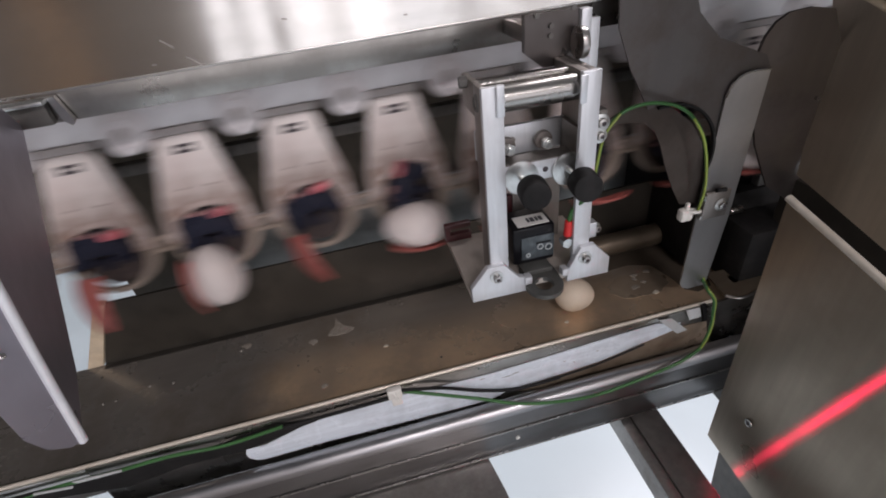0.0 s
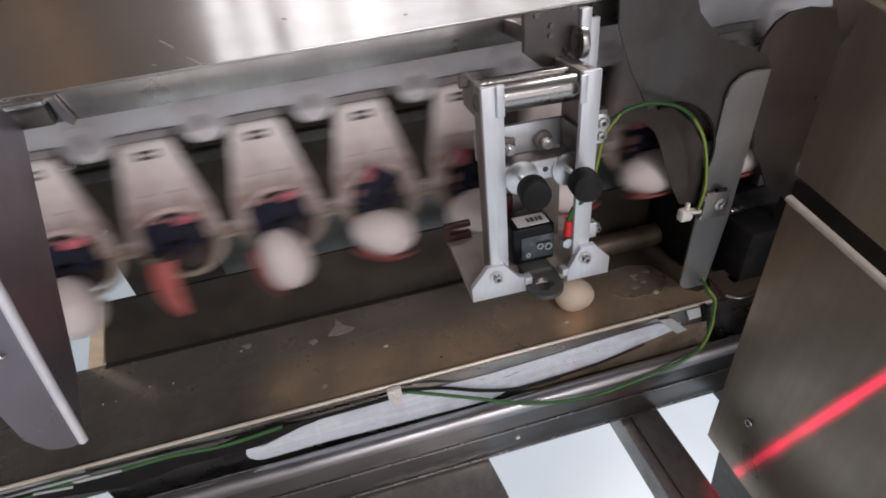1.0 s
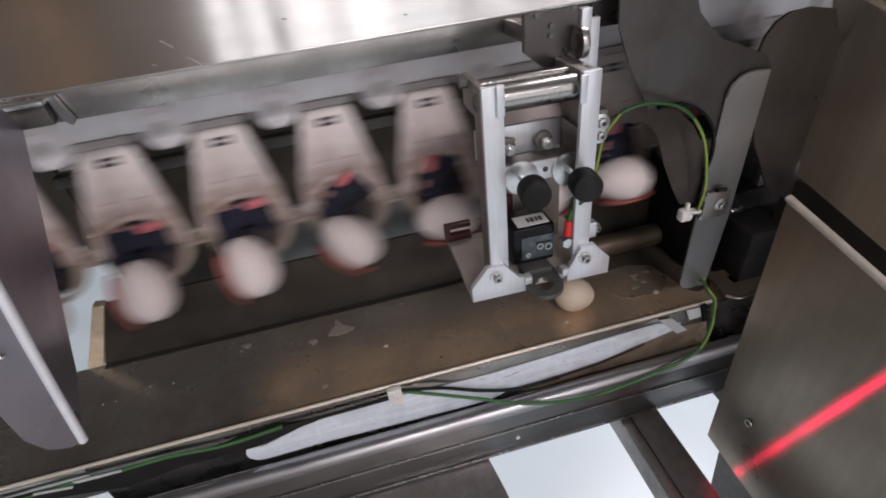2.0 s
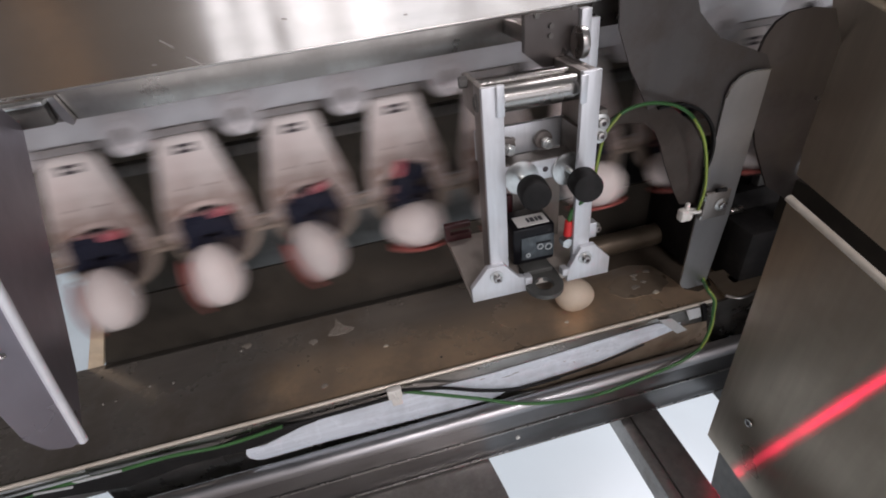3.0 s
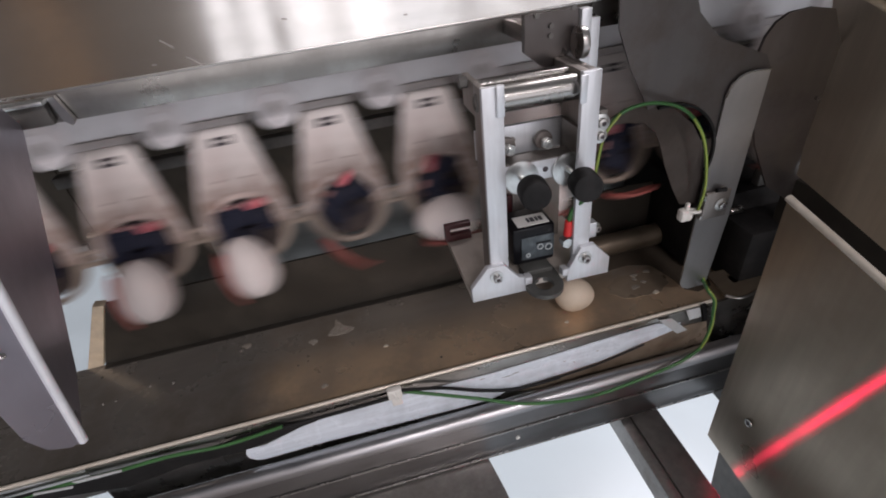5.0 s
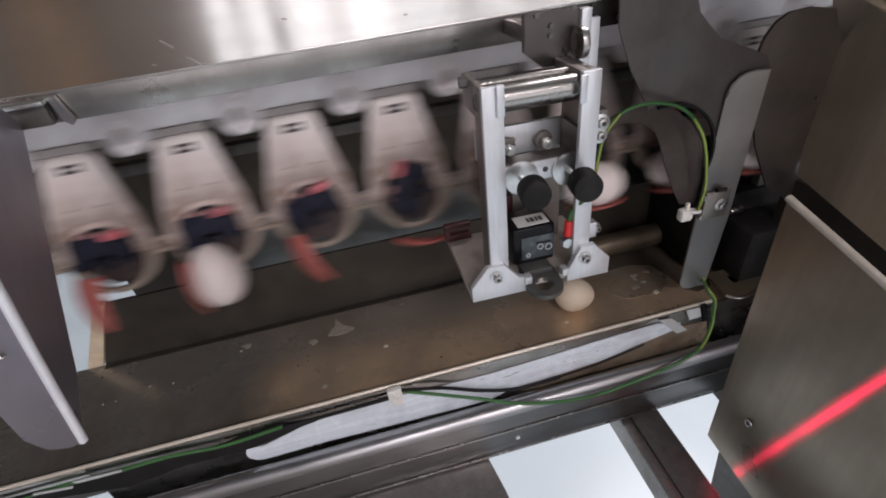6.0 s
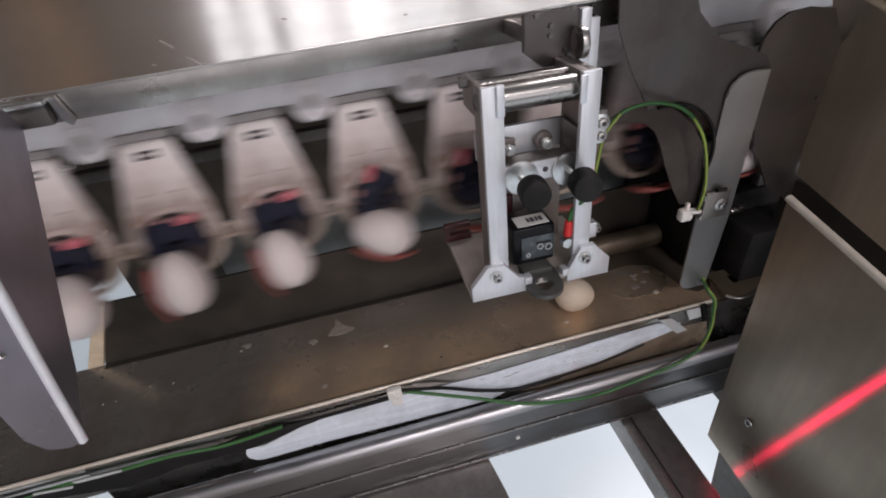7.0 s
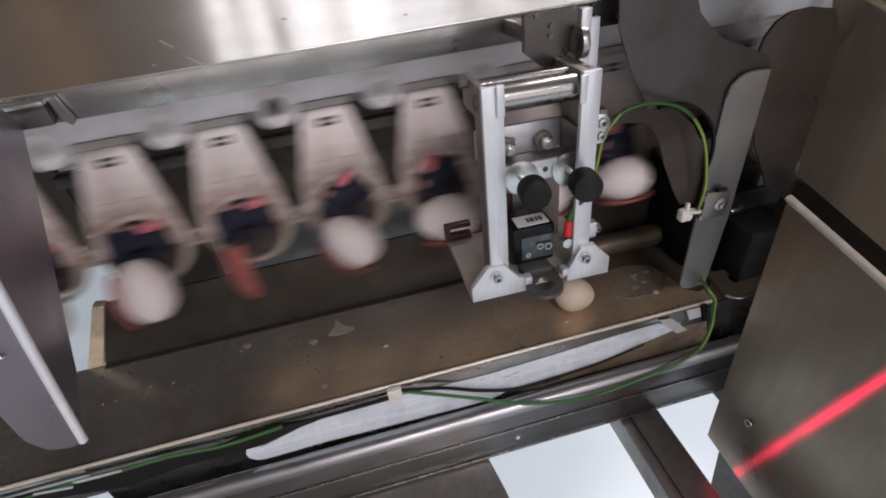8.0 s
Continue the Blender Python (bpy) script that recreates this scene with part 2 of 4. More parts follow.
PLATE = soil_or_light(mat("soiled_white_plastic", (0.755, 0.685, 0.655), 0.45, 0, 0.05, (90, 90, 90), 0.05, 0.5, (0.61, 0.48, 0.455), 24, vary=0.06), (0.23, 0.145, 0.11), "Z", 0.004, -0.070, 1.0, 60, 0.60)
# the floor's lighter brown front zone is reflected light put into the colour
TRAY_FLOOR = soil_or_light(mat("stained_tray_floor_lit_front", (0.265, 0.245, 0.22), 0.30, 0.55, 0.07, (30, 90, 30), 0.12, 0.9, (0.165, 0.138, 0.112), 10, rough_vary=0.13), (0.72, 0.53, 0.355), "X", -0.17, -0.10, 0.95, 14, 0.55, "Y", 0.515, 0.435, 0.12, 0.06)
LINK_WHITE = mat("bluish_white_plastic", (0.86, 0.85, 0.88), 0.45, 0, 0.05, (70, 70, 70), 0.1, 0.5, (0.56, 0.53, 0.53), 26, vary=0.08)
BASE_ALU = mat("brown_tinged_aluminium", (0.52, 0.47, 0.42), 0.42, 0.45, 0.06, (200, 60, 200), 0.1, 0.5, (0.38, 0.32, 0.27), 30)
BRASS = mat("yellowed_edge", (0.82, 0.68, 0.50), 0.4, 0.1, 0.1, (60, 60, 60), 0.1, 0.5, (0.62, 0.47, 0.30), 40)
FLOOR = mat("pale_epoxy_floor", (0.72, 0.84, 0.90), 0.32, 0, 0.03, (6, 6, 6), 0.05, 0.25, (0.62, 0.73, 0.79), 1.5, rough_vary=0.08)
WALL = mat("painted_hall_wall", (0.24, 0.205, 0.175), 0.7, 0, 0.04, (8, 8, 8), 0.1, 0.4, (0.17, 0.145, 0.125), 1.2)
CEILING = mat("ceiling_paint", (0.30, 0.29, 0.28), 0.8, 0, 0.03, (6, 6, 6), 0.05, 0.2, (0.25, 0.24, 0.23), 1.0)
POST_BROWN = mat("brown_post_surface", (0.52, 0.33, 0.19), 0.4, 0, 0.25, (60, 60, 3), 0.2, 0.5, (0.36, 0.21, 0.11), 5)
SHELL = mat("egg_residue", (0.66, 0.60, 0.50), 0.5, 0, 0.1)
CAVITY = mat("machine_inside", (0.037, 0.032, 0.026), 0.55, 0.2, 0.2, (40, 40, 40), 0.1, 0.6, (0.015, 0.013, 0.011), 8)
DARK_TRAY_WALL = mat("dark_tray_wall", (0.050, 0.043, 0.034), 0.5, 0.2, 0.2, (40, 40, 40), 0.1, 0.7, (0.026, 0.022, 0.017), 10, rough_vary=0.12)
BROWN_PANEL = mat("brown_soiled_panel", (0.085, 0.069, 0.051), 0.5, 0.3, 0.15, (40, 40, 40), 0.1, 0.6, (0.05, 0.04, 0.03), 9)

# ---------------------------------------------------------------- mesh helpers


def finish(bm, name, material, smooth=True):
    bmesh.ops.recalc_face_normals(bm, faces=bm.faces)
    me = bpy.data.meshes.new(name)
    bm.to_mesh(me)
    bm.free()
    me.materials.append(material)
    if smooth:
        me.shade_smooth()
        me.set_sharp_from_angle(angle=radians(38))
    return me


def part(name, bm, material, parent, label="", smooth=True):
    ob = new(name, finish(bm, name, material, smooth))
    ob.parent = parent
    if label:
        ob["label"] = label
    return ob


def solid(name, bm, material, label, category, kind="", m=None, group="", smooth=True):
    ob = new(name, finish(bm, name, material, smooth))
    if m is not None:
        ob.matrix_basis = m
    return tagged(ob, label, category, group, kind)


def thing(name, m, label, category, group="", kind=""):
    ob = new(name)
    ob.empty_display_size = 0.02
    ob.matrix_basis = m
    return tagged(ob, label, category, group, kind)


def box(lo, hi, bevel=0.0, bm=None, m=None):
    bm = bm or bmesh.new()
    lo, hi = Vector(lo), Vector(hi)
    g = bmesh.ops.create_cube(bm, size=1)["verts"]
    for v in g:
        v.co = Vector((lo[i] + (v.co[i] + 0.5) * (hi[i] - lo[i]) for i in range(3)))
    if bevel:
        edges = {e for v in g for e in v.link_edges}
        g = bmesh.ops.bevel(bm, geom=list(edges), offset=bevel, segments=2, affect="EDGES", profile=0.5)["verts"]
    if m is not None:
        bmesh.ops.transform(bm, matrix=m, verts=[v for v in g if v.is_valid])
    return bm


def rod(p0, p1, r, bm=None, seg=24, r2=None, bevel=0.0):
    """A cylinder or cone between two points."""
    bm = bm or bmesh.new()
    p0, p1 = Vector(p0), Vector(p1)
    d = p1 - p0
    m = Matrix.Translation((p0 + p1) / 2) @ d.to_track_quat("Z", "Y").to_matrix().to_4x4()
    g = bmesh.ops.create_cone(bm, cap_ends=True, segments=seg, radius1=r, radius2=r if r2 is None else r2, depth=d.length, matrix=m)["verts"]
    if bevel:
        caps = {e for v in g for e in v.link_edges if any(len(f.verts) > 4 for f in e.link_faces)}
        bmesh.ops.bevel(bm, geom=list(caps), offset=bevel, segments=2, affect="EDGES", profile=0.5)
    return bm


def slab(outline, m, thick, bm=None, hole=None, bevel=0.0):
    """A flat sheet: outline in the (x, z) plane of m, front face at y 0, thickness towards +y; hole: a second outline."""
    bm = bm or bmesh.new()
    made = []

    def ring(pts, y):
        return [bm.verts.new(m @ Vector((px, y, pz))) for px, pz in pts]

    if hole:
        n = len(outline)
        fo, bo, fi, bi = ring(outline, 0), ring(outline, thick), ring(hole, 0), ring(hole, thick)
        for i in range(n):
            j = (i + 1) % n
            for q in ((fo[i], fo[j], fi[j], fi[i]), (bo[i], bi[i], bi[j], bo[j]), (fo[i], bo[i], bo[j], fo[j]), (fi[i], fi[j], bi[j], bi[i])):
                made.append(bm.faces.new(q))
    else:
        f, b = ring(outline, 0), ring(outline, thick)
        made += [bm.faces.new(f), bm.faces.new(list(reversed(b)))]
        for i in range(len(f)):
            j = (i + 1) % len(f)
            made.append(bm.faces.new((f[i], b[i], b[j], f[j])))
        if bevel:
            bmesh.ops.recalc_face_normals(bm, faces=made)
            rim = [e for e in made[0].edges]
            bmesh.ops.bevel(bm, geom=rim, offset=bevel, segments=2, affect="EDGES", profile=0.5)
    return bm


def tube(points, r, bm=None, seg=10, closed=False):
    """A round tube through points (a Catmull-Rom run between them)."""
    bm = bm or bmesh.new()
    pts = [Vector(p) for p in points]
    run = []
    for i in range(len(pts) - 1):
        p0, p1, p2, p3 = pts[max(i - 1, 0)], pts[i], pts[i + 1], pts[min(i + 2, len(pts) - 1)]
        for k in range(6):
            t = k / 6
            run.append(0.5 * (2 * p1 + (p2 - p0) * t + (2 * p0 - 5 * p1 + 4 * p2 - p3) * t * t + (3 * p1 - p0 - 3 * p2 + p3) * t ** 3))
    run.append(pts[-1])
    rings, side = [], None
    for i, p in enumerate(run):
        d = (run[min(i + 1, len(run) - 1)] - run[max(i - 1, 0)]).normalized()
        side = d.orthogonal().normalized() if side is None else (side - d * side.dot(d)).normalized()
        up = d.cross(side)
        rings.append([bm.verts.new(p + r * (side * math.cos(2 * math.pi * k / seg) + up * math.sin(2 * math.pi * k / seg))) for k in range(seg)])
    for a, b in zip(rings, rings[1:]):
        for k in range(seg):
            bm.faces.new((a[k], a[(k + 1) % seg], b[(k + 1) % seg], b[k]))
    bm.faces.new(rings[0])
    bm.faces.new(list(reversed(rings[-1])))
    return bm


def egg_mesh(length=0.057, width=0.043, bm=None):
    bm = bm or bmesh.new()
    g = bmesh.ops.create_uvsphere(bm, u_segments=28, v_segments=18, radius=0.5)["verts"]
    for v in g:
        taper = 1 - 0.22 * v.co.z
        v.co.x, v.co.y, v.co.z = v.co.x * width * taper, v.co.y * width * taper, v.co.z * length
    return bm


def torus(centre, axis, big, small, bm=None, seg=32, ring=10):
    bm = bm or bmesh.new()
    axis = Vector(axis).normalized()
    s = axis.orthogonal().normalized()
    u = axis.cross(s)
    rows = []
    for i in range(seg):
        a = 2 * math.pi * i / seg
        out = s * math.cos(a) + u * math.sin(a)
        rows.append([bm.verts.new(Vector(centre) + out * (big + small * math.cos(2 * math.pi * k / ring)) + axis * small * math.sin(2 * math.pi * k / ring)) for k in range(ring)])
    for i in range(seg):
        a, b = rows[i], rows[(i + 1) % seg]
        for k in range(ring):
            bm.faces.new((a[k], a[(k + 1) % ring], b[(k + 1) % ring], b[k]))
    return bm


def arc(cx, cz, r, a0, a1, n):
    return [(cx + r * math.cos(radians(a0 + (a1 - a0) * i / n)), cz + r * math.sin(radians(a0 + (a1 - a0) * i / n))) for i in range(n + 1)]


def screw(parent, at, axis, r, name="screw", washer=True, depth=0.004):
    """A socket-head screw on a washer, its head towards axis."""
    at, axis = Vector(at), Vector(axis).normalized()
    if washer:
        part("washer", rod(at, at + axis * 0.0012, r * 1.7, seg=24, bevel=0.0003), ZINC, parent)
    bm = rod(at + axis * 0.0012, at + axis * (0.0012 + depth), r, seg=20, bevel=0.0005)
    head = part(name, bm, CHROME, parent, "steel socket screw")
    part("socket", rod(at + axis * (depth + 0.0008), at + axis * (depth + 0.0014), r * 0.5, seg=6), SLOT, head)
    return head


I4 = Matrix.Identity(4)

# ---------------------------------------------------------------- hall
solid("floor", box((-11, SOUTH - 0.2, -0.1), (11, 6, 0)), FLOOR, "pale bluish glossy epoxy hall floor", "floor", "structure", smooth=False)
for wname, lo, hi in (("wall_north", (-11, 6, 0), (11, 6.2, CEIL)),
                      ("wall_west", (-11.2, SOUTH - 0.2, 0), (-11, 6, CEIL)), ("wall_east", (11, SOUTH - 0.2, 0), (11.2, 6, CEIL))):
    solid(wname, box(lo, hi), WALL, "plain grey painted hall wall", "wall", "structure", smooth=False)
solid("ceiling", box((-11, SOUTH - 0.2, CEIL), (11, 6, CEIL + 0.15)), CEILING, "plain grey hall ceiling", "ceiling", "structure", smooth=False)
bm = box((-11, SOUTH - 0.2, 0), (WIN[0], SOUTH, CEIL))
box((WIN[1], SOUTH - 0.2, 0), (11, SOUTH, CEIL), 0, bm)
box((WIN[0], SOUTH - 0.2, 0), (WIN[1], SOUTH, WIN[2]), 0, bm)
box((WIN[0], SOUTH - 0.2, WIN[3]), (WIN[1], SOUTH, CEIL), 0, bm)
solid("wall_south", bm, WALL, "plain grey painted hall wall with a wide window", "wall", "structure", smooth=False)
window = thing("window_1", pose(0, 0, 0), "unseen wide window with grey steel bars, added for the hood's reflection", "window", kind="structure")
for wx, ww in ((WIN[0], 0.06), (-0.72, 0.10), (-0.45, 0.16), (0.04, 0.12), (0.55, 0.05), (1.15, 0.12), (1.9, 0.05), (WIN[1] - 0.06, 0.06)):
    part("window_bar", box((wx, SOUTH - 0.04, WIN[2]), (wx + ww, SOUTH, WIN[3])), STEEL_DULL, window)
part("window_sill", box((WIN[0], SOUTH - 0.2, WIN[2]), (WIN[1], SOUTH + 0.05, WIN[2] + 0.03)), STEEL_DULL, window)
# unseen post, added so the hood mirrors a warm brown stripe
post = thing("wooden_post", pose(-2.0, SOUTH, 0), "unseen brown post added for the warm stripe in the hood", "post")
part("shaft", box((-0.12, 0.002, 0.0), (0.12, 0.10, 3.2), 0.01), POST_BROWN, post)
for lx, ly, lw in LAMPS:
    lamp = thing("ceiling_light", pose(lx, ly, CEIL), "long white ceiling light, added out of view", "ceiling light", "ceiling lights")
    part("housing", box((-0.74, -0.17, -0.09), (0.74, 0.17, 0.0), 0.01), PAPER, lamp)

# ---------------------------------------------------------------- collecting tray and its frame
TZ, TF, TB = 0.85, 0.370, 0.53
tray = thing("collecting_tray", pose(0, 0, 0), "soiled stainless steel collecting tray below the egg carriers", "tray")
part("tray_floor", slab([(-0.80, TF), (-0.80, TB - 0.002), (0.80, TB - 0.002), (0.80, TF)], pose(0, 0, TZ, -90, 0, 0), 0.003), TRAY_FLOOR, tray, "stained steel tray floor with a brown-lit front painted in", smooth=False)
part("rim", tube([(-0.62, TF - 0.001, TZ + 0.004), (0.0, TF - 0.001, TZ + 0.004), (0.392, TF - 0.001, TZ + 0.004)], 0.0023), RIM, tray, "bright folded steel rim")
part("front_wall", box((-0.355, TF - 0.004, TZ - 0.075), (0.80, TF - 0.0005, TZ + 0.002), 0.0008), LIP_STEEL, tray)
part("front_wall", box((-0.62, TF - 0.004, TZ - 0.045), (-0.3555, TF - 0.0005, TZ + 0.002), 0.0008), STEEL_X, tray)
part("back_wall", slab([(-0.3872, TZ - 0.02), (-0.3860, TZ), (-0.3400, TZ + 0.094), (0.80, TZ + 0.094), (0.80, TZ - 0.02)], Matrix.Translation((0, TB, 0)), 0.004), DARK_TRAY_WALL, tray, "dark back wall of the tray")
part("seam", box((-0.383, TB - 0.0105, TZ + 0.0001), (0.78, TB - 0.0025, TZ + 0.0012)), CAVITY, tray, "dark strip along the foot of the back wall", smooth=False)
part("end_post", slab([(-0.4075, TZ), (-0.3870, TZ), (-0.3405, TZ + 0.094), (-0.3535, TZ + 0.096)], Matrix.Translation((0, TB - 0.004, 0)), 0.012, bevel=0.002), BRASS, tray, "yellowed end post")
part("stain", slab([(0.1227, 0.7893), (0.2011, 0.7591), (0.2595, 0.7519), (0.3193, 0.7520), (0.3777, 0.7600), (0.4020, 0.7800), (0.3900, 0.8222), (0.3505, 0.8260), (0.3038, 0.8215), (0.2436, 0.8083), (0.1877, 0.8034)], Matrix.Translation((0, TF - 0.0050, 0)), 0.0008), STEEL_TRAY, tray, "brown stained lower front", smooth=False)
# wavy pale strip along the front wall: the steel's reflection as a coloured sheet
wave = [(-0.1985, 0.8159), (-0.2015, 0.8085), (-0.2003, 0.7995), (-0.1930, 0.7925), (-0.1856, 0.7900), (-0.1106, 0.7910), (-0.0282, 0.7880), (0.0906, 0.7850), (0.1224, 0.7943), (0.1870, 0.7973), (0.2426, 0.8022), (0.3025, 0.8154), (0.3409, 0.8236),
        (0.3501, 0.8338), (0.3152, 0.8437), (0.2494, 0.8416), (0.1699, 0.8371), (0.0924, 0.8337), (0.0239, 0.8351), (-0.0311, 0.8400), (-0.0751, 0.8388), (-0.1307, 0.8300), (-0.1777, 0.8149)]
part("tape", slab(wave, Matrix.Translation((0, TF - 0.0062, 0)), 0.0012), WALL_SHEEN, tray, "pale wavy-edged sheen painted on the steel front wall", smooth=False)
for sx, sz, sw in ((0.118, 0.8215, 0.013), (0.128, 0.8235, 0.008), (0.192, 0.8205, 0.003), (0.205, 0.8145, 0.002), (0.085, 0.8290, 0.006), (0.236, 0.8240, 0.003)):
    part("scuff", slab([(sx - sw * 0.6, sz), (sx, sz + 0.0008), (sx + sw * 0.6, sz + 0.0004), (sx, sz - 0.0006)], Matrix.Translation((0, TF - 0.0066, 0)), 0.0004), STEEL_DULL, tray, "dark scuff on the pale strip", smooth=False)

rail = thing("frame_rail", pose(0, 0, 0), "grey stainless steel frame rail in front of the tray", "frame rail")
part("bend", rod((-1.2, 0.347, 0.783), (0.95, 0.347, 0.783), 0.0112, seg=32), RAIL_BEND, rail, "rounded bright upper edge")
part("web", box((-1.2, 0.336, 0.707), (0.95, 0.341, 0.783), 0.0012), STEEL_RAIL, rail)
part("lip", box((-1.2, 0.341, 0.707), (0.95, 0.372, 0.711), 0.001), STEEL_DULL, rail)
part("ridge", box((-1.2, 0.3335, 0.752), (0.95, 0.3355, 0.7545), 0.0006), CHROME, rail, "thin bright ridge")
part("lower_edge", box((-1.2, 0.3335, 0.7070), (0.95, 0.3355, 0.7092), 0.0006), CHROME, rail, "thin bright lower edge")
part("rivet", rod((0.1185, 0.3365, 0.733), (0.1185, 0.3335, 0.733), 0.0028, seg=16, bevel=0.0008), PAPER, rail, "small pale rivet")
for lx in (-1.15, 0.88):
    part("leg", box((lx, 0.342, 0.0), (lx + 0.05, 0.392, 0.707), 0.004), STEEL_DULL, rail)
cross = thing("cross_beam", pose(0, 0, 0), "dark square steel cross beam below the rail", "beam")
part("beam_top", box((0.283, -0.25, 0.655), (0.324, 0.62, 0.70), 0.003), STEEL_DARK, cross)
part("side_plate", box((0.267, -0.25, 0.66), (0.2825, 0.62, 0.699), 0.002), STEEL_DULL, cross, "dull grey side plate")
for ly in (-0.24,):
    part("leg", box((0.284, ly, 0.0), (0.323, ly + 0.04, 0.655), 0.003), STEEL_DARK, cross)
shelf = thing("lower_shelf", pose(0, 0, 0), "dull steel shelf plate under the frame rail", "shelf")
part("plate", slab([(-0.403, -0.10), (-0.403, 0.36), (0.0765, 0.36), (0.0765, 0.343), (0.085, 0.29), (0.12, -0.10)], pose(0, 0, 0.7035, -90, 0, 0), 0.003), STEEL_DULL, shelf, smooth=False)
part("edge", box((-0.40, 0.3605, 0.66), (0.076, 0.3635, 0.7034), 0.001), STEEL_DULL, shelf)
for lx in (-0.39, -0.20):
    part("leg", box((lx, 0.09, 0.0), (lx + 0.035, 0.125, 0.696), 0.003), STEEL_DULL, shelf)

# ---------------------------------------------------------------- machine body behind
body = thing("machine_body", pose(0, 0, 0), "dark inner housing behind the egg carriers", "machine housing")
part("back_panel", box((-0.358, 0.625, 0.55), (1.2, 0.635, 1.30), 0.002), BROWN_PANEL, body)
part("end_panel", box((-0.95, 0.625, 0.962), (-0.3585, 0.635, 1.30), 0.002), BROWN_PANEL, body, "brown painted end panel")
part("end_strip", box((-0.47, 0.617, 0.957), (-0.372, 0.6245, 0.982), 0.0015), STEEL_DULL, body, "dull grey steel strip")
part("guide_strip", box((-0.22, 0.600, 0.895), (0.62, 0.606, 0.985), 0.001), GUIDE, body, "grey guide strip")
part("inner_rail", box((-0.33, 0.56, 1.085), (0.9, 0.575, 1.098), 0.001), STEEL_DARK, body)
part("bright_tab", box((-0.3156, 0.557, 1.1062), (-0.2994, 0.563, 1.1102), 0.0006), PAPER, body, "small bright tab")
part("bright_tab", box((-0.341, 0.575, 1.0130), (-0.3185, 0.582, 1.0165), 0.0006), BRASS, body, "small bright tab")
# unseen sheets, added to close the top and shade the chain from the lamps
part("unseen_roof", box((-0.9, 0.52, 1.30), (0.299, 0.66, 1.306), 0.001), STEEL_DULL, body)
part("unseen_roof", box((0.3, 0.43, 1.30), (1.2, 0.66, 1.306), 0.001), STEEL_DULL, body)
for lx in (-0.30, 1.1):
    part("leg", box((lx, 0.60, 0.0), (lx + 0.05, 0.65, 0.55), 0.003), STEEL_DULL, body)

# sloping hood over the chain, with a turned-down lip
hood = thing("hood", pose(0, 0, 0), "brushed stainless steel hood sloping over the carrier chain", "machine hood")
hood_m = Matrix.Translation((0, 0.40, 1.219)) @ pose(0, 0, 0, -12, 0, 0)
part("hood_sheet", slab([(-0.95, 0.0), (-0.95, 0.42), (0.262, 0.42), (0.262, 0.0)], hood_m, 0.002), HOOD_STEEL, hood, smooth=False)
bm = box((-0.95, 0.400, 1.197), (0.262, 0.402, 1.2185), 0.0006)
part("lip", bm, LIP_STEEL, hood, "darker turned-down lip")
part("fold", rod((-0.95, 0.4015, 1.2185), (0.262, 0.4015, 1.2185), 0.0018, seg=12), STEEL_X, hood)
part("inner_lip", box((-0.95, 0.402, 1.197), (0.262, 0.425, 1.199)), STEEL_DARK, hood)
for hx, hz, ln, an in ((-0.115, 0.018, 0.010, 40), (-0.100, 0.004, 0.012, 35), (-0.128, 0.006, 0.003, 0), (-0.03, 0.022, 0.004, 10), (0.06, 0.012, 0.003, 0)):
    part("scratch", box((-ln / 2, -0.0004, -0.0005), (ln / 2, 0.0, 0.0005), 0, None, hood_m @ Matrix.Translation((hx, 0, hz)) @ pose(0, 0, 0, 0, an, 0)), ALU_DULL, hood, "small pale scratch")
# unseen sheet, added to keep lamp light off the arch and cover
part("unseen_shade_wing", box((0.264, 0.10, 1.3064), (0.95, 0.66, 1.3104), 0.001), STEEL_DULL, hood)
clip = thing("hood_catch", pose(0, 0, 0), "small steel catch under the hood edge", "catch")
part("plate", box((-0.232, 0.392, 1.198), (-0.2065, 0.3985, 1.2135), 0.001), STEEL_DARK, clip)
part("top_fold", box((-0.236, 0.386, 1.2135), (-0.2035, 0.3985, 1.2165), 0.001), ZINC, clip, "bright top fold")
part("tongue", slab([(-0.2035, 1.2165), (-0.1985, 1.2165), (-0.1935, 1.198), (-0.1965, 1.195), (-0.2005, 1.199)], Matrix.Translation((0, 0.394, 0)), 0.0045), STEEL_X, clip)



def sheet3(points, thick, bm=None):
    """A flat sheet with its outline in space, extruded along its normal away from the viewer."""
    bm = bm or bmesh.new()
    pts = [Vector(p) for p in points]
    nrm = Vector((0, 0, 0))
    for i in range(len(pts)):
        nrm += pts[i].cross(pts[(i + 1) % len(pts)])
    nrm.normalize()
    if nrm.dot(EYE - pts[0]) > 0:
        nrm = -nrm
    f, b = [bm.verts.new(p) for p in pts], [bm.verts.new(p + nrm * thick) for p in pts]
    bm.faces.new(f), bm.faces.new(list(reversed(b)))
    for i in range(len(f)):
        j = (i + 1) % len(f)
        bm.faces.new((f[i], b[i], b[j], f[j]))
    return bm


# ---------------------------------------------------------------- bent plate beside the hood
guard = thing("bent_guard", pose(0, 0, 0), "bent stainless steel guard plate with a bright fold", "guard plate")
part("inner_face", sheet3([(-0.2284, 0.3951, 1.1998), (-0.2284, 0.2870, 1.0572), (-0.2226, 0.2446, 1.0307), (-0.2069, 0.2417, 1.1063), (-0.1963, 0.2409, 1.1589), (-0.1889, 0.2405, 1.1959), (-0.1979, 0.3017, 1.2313), (-0.2162, 0.3650, 1.2219)], 0.002), STEEL_GUARD, guard, "violet-grey inner face", smooth=False)
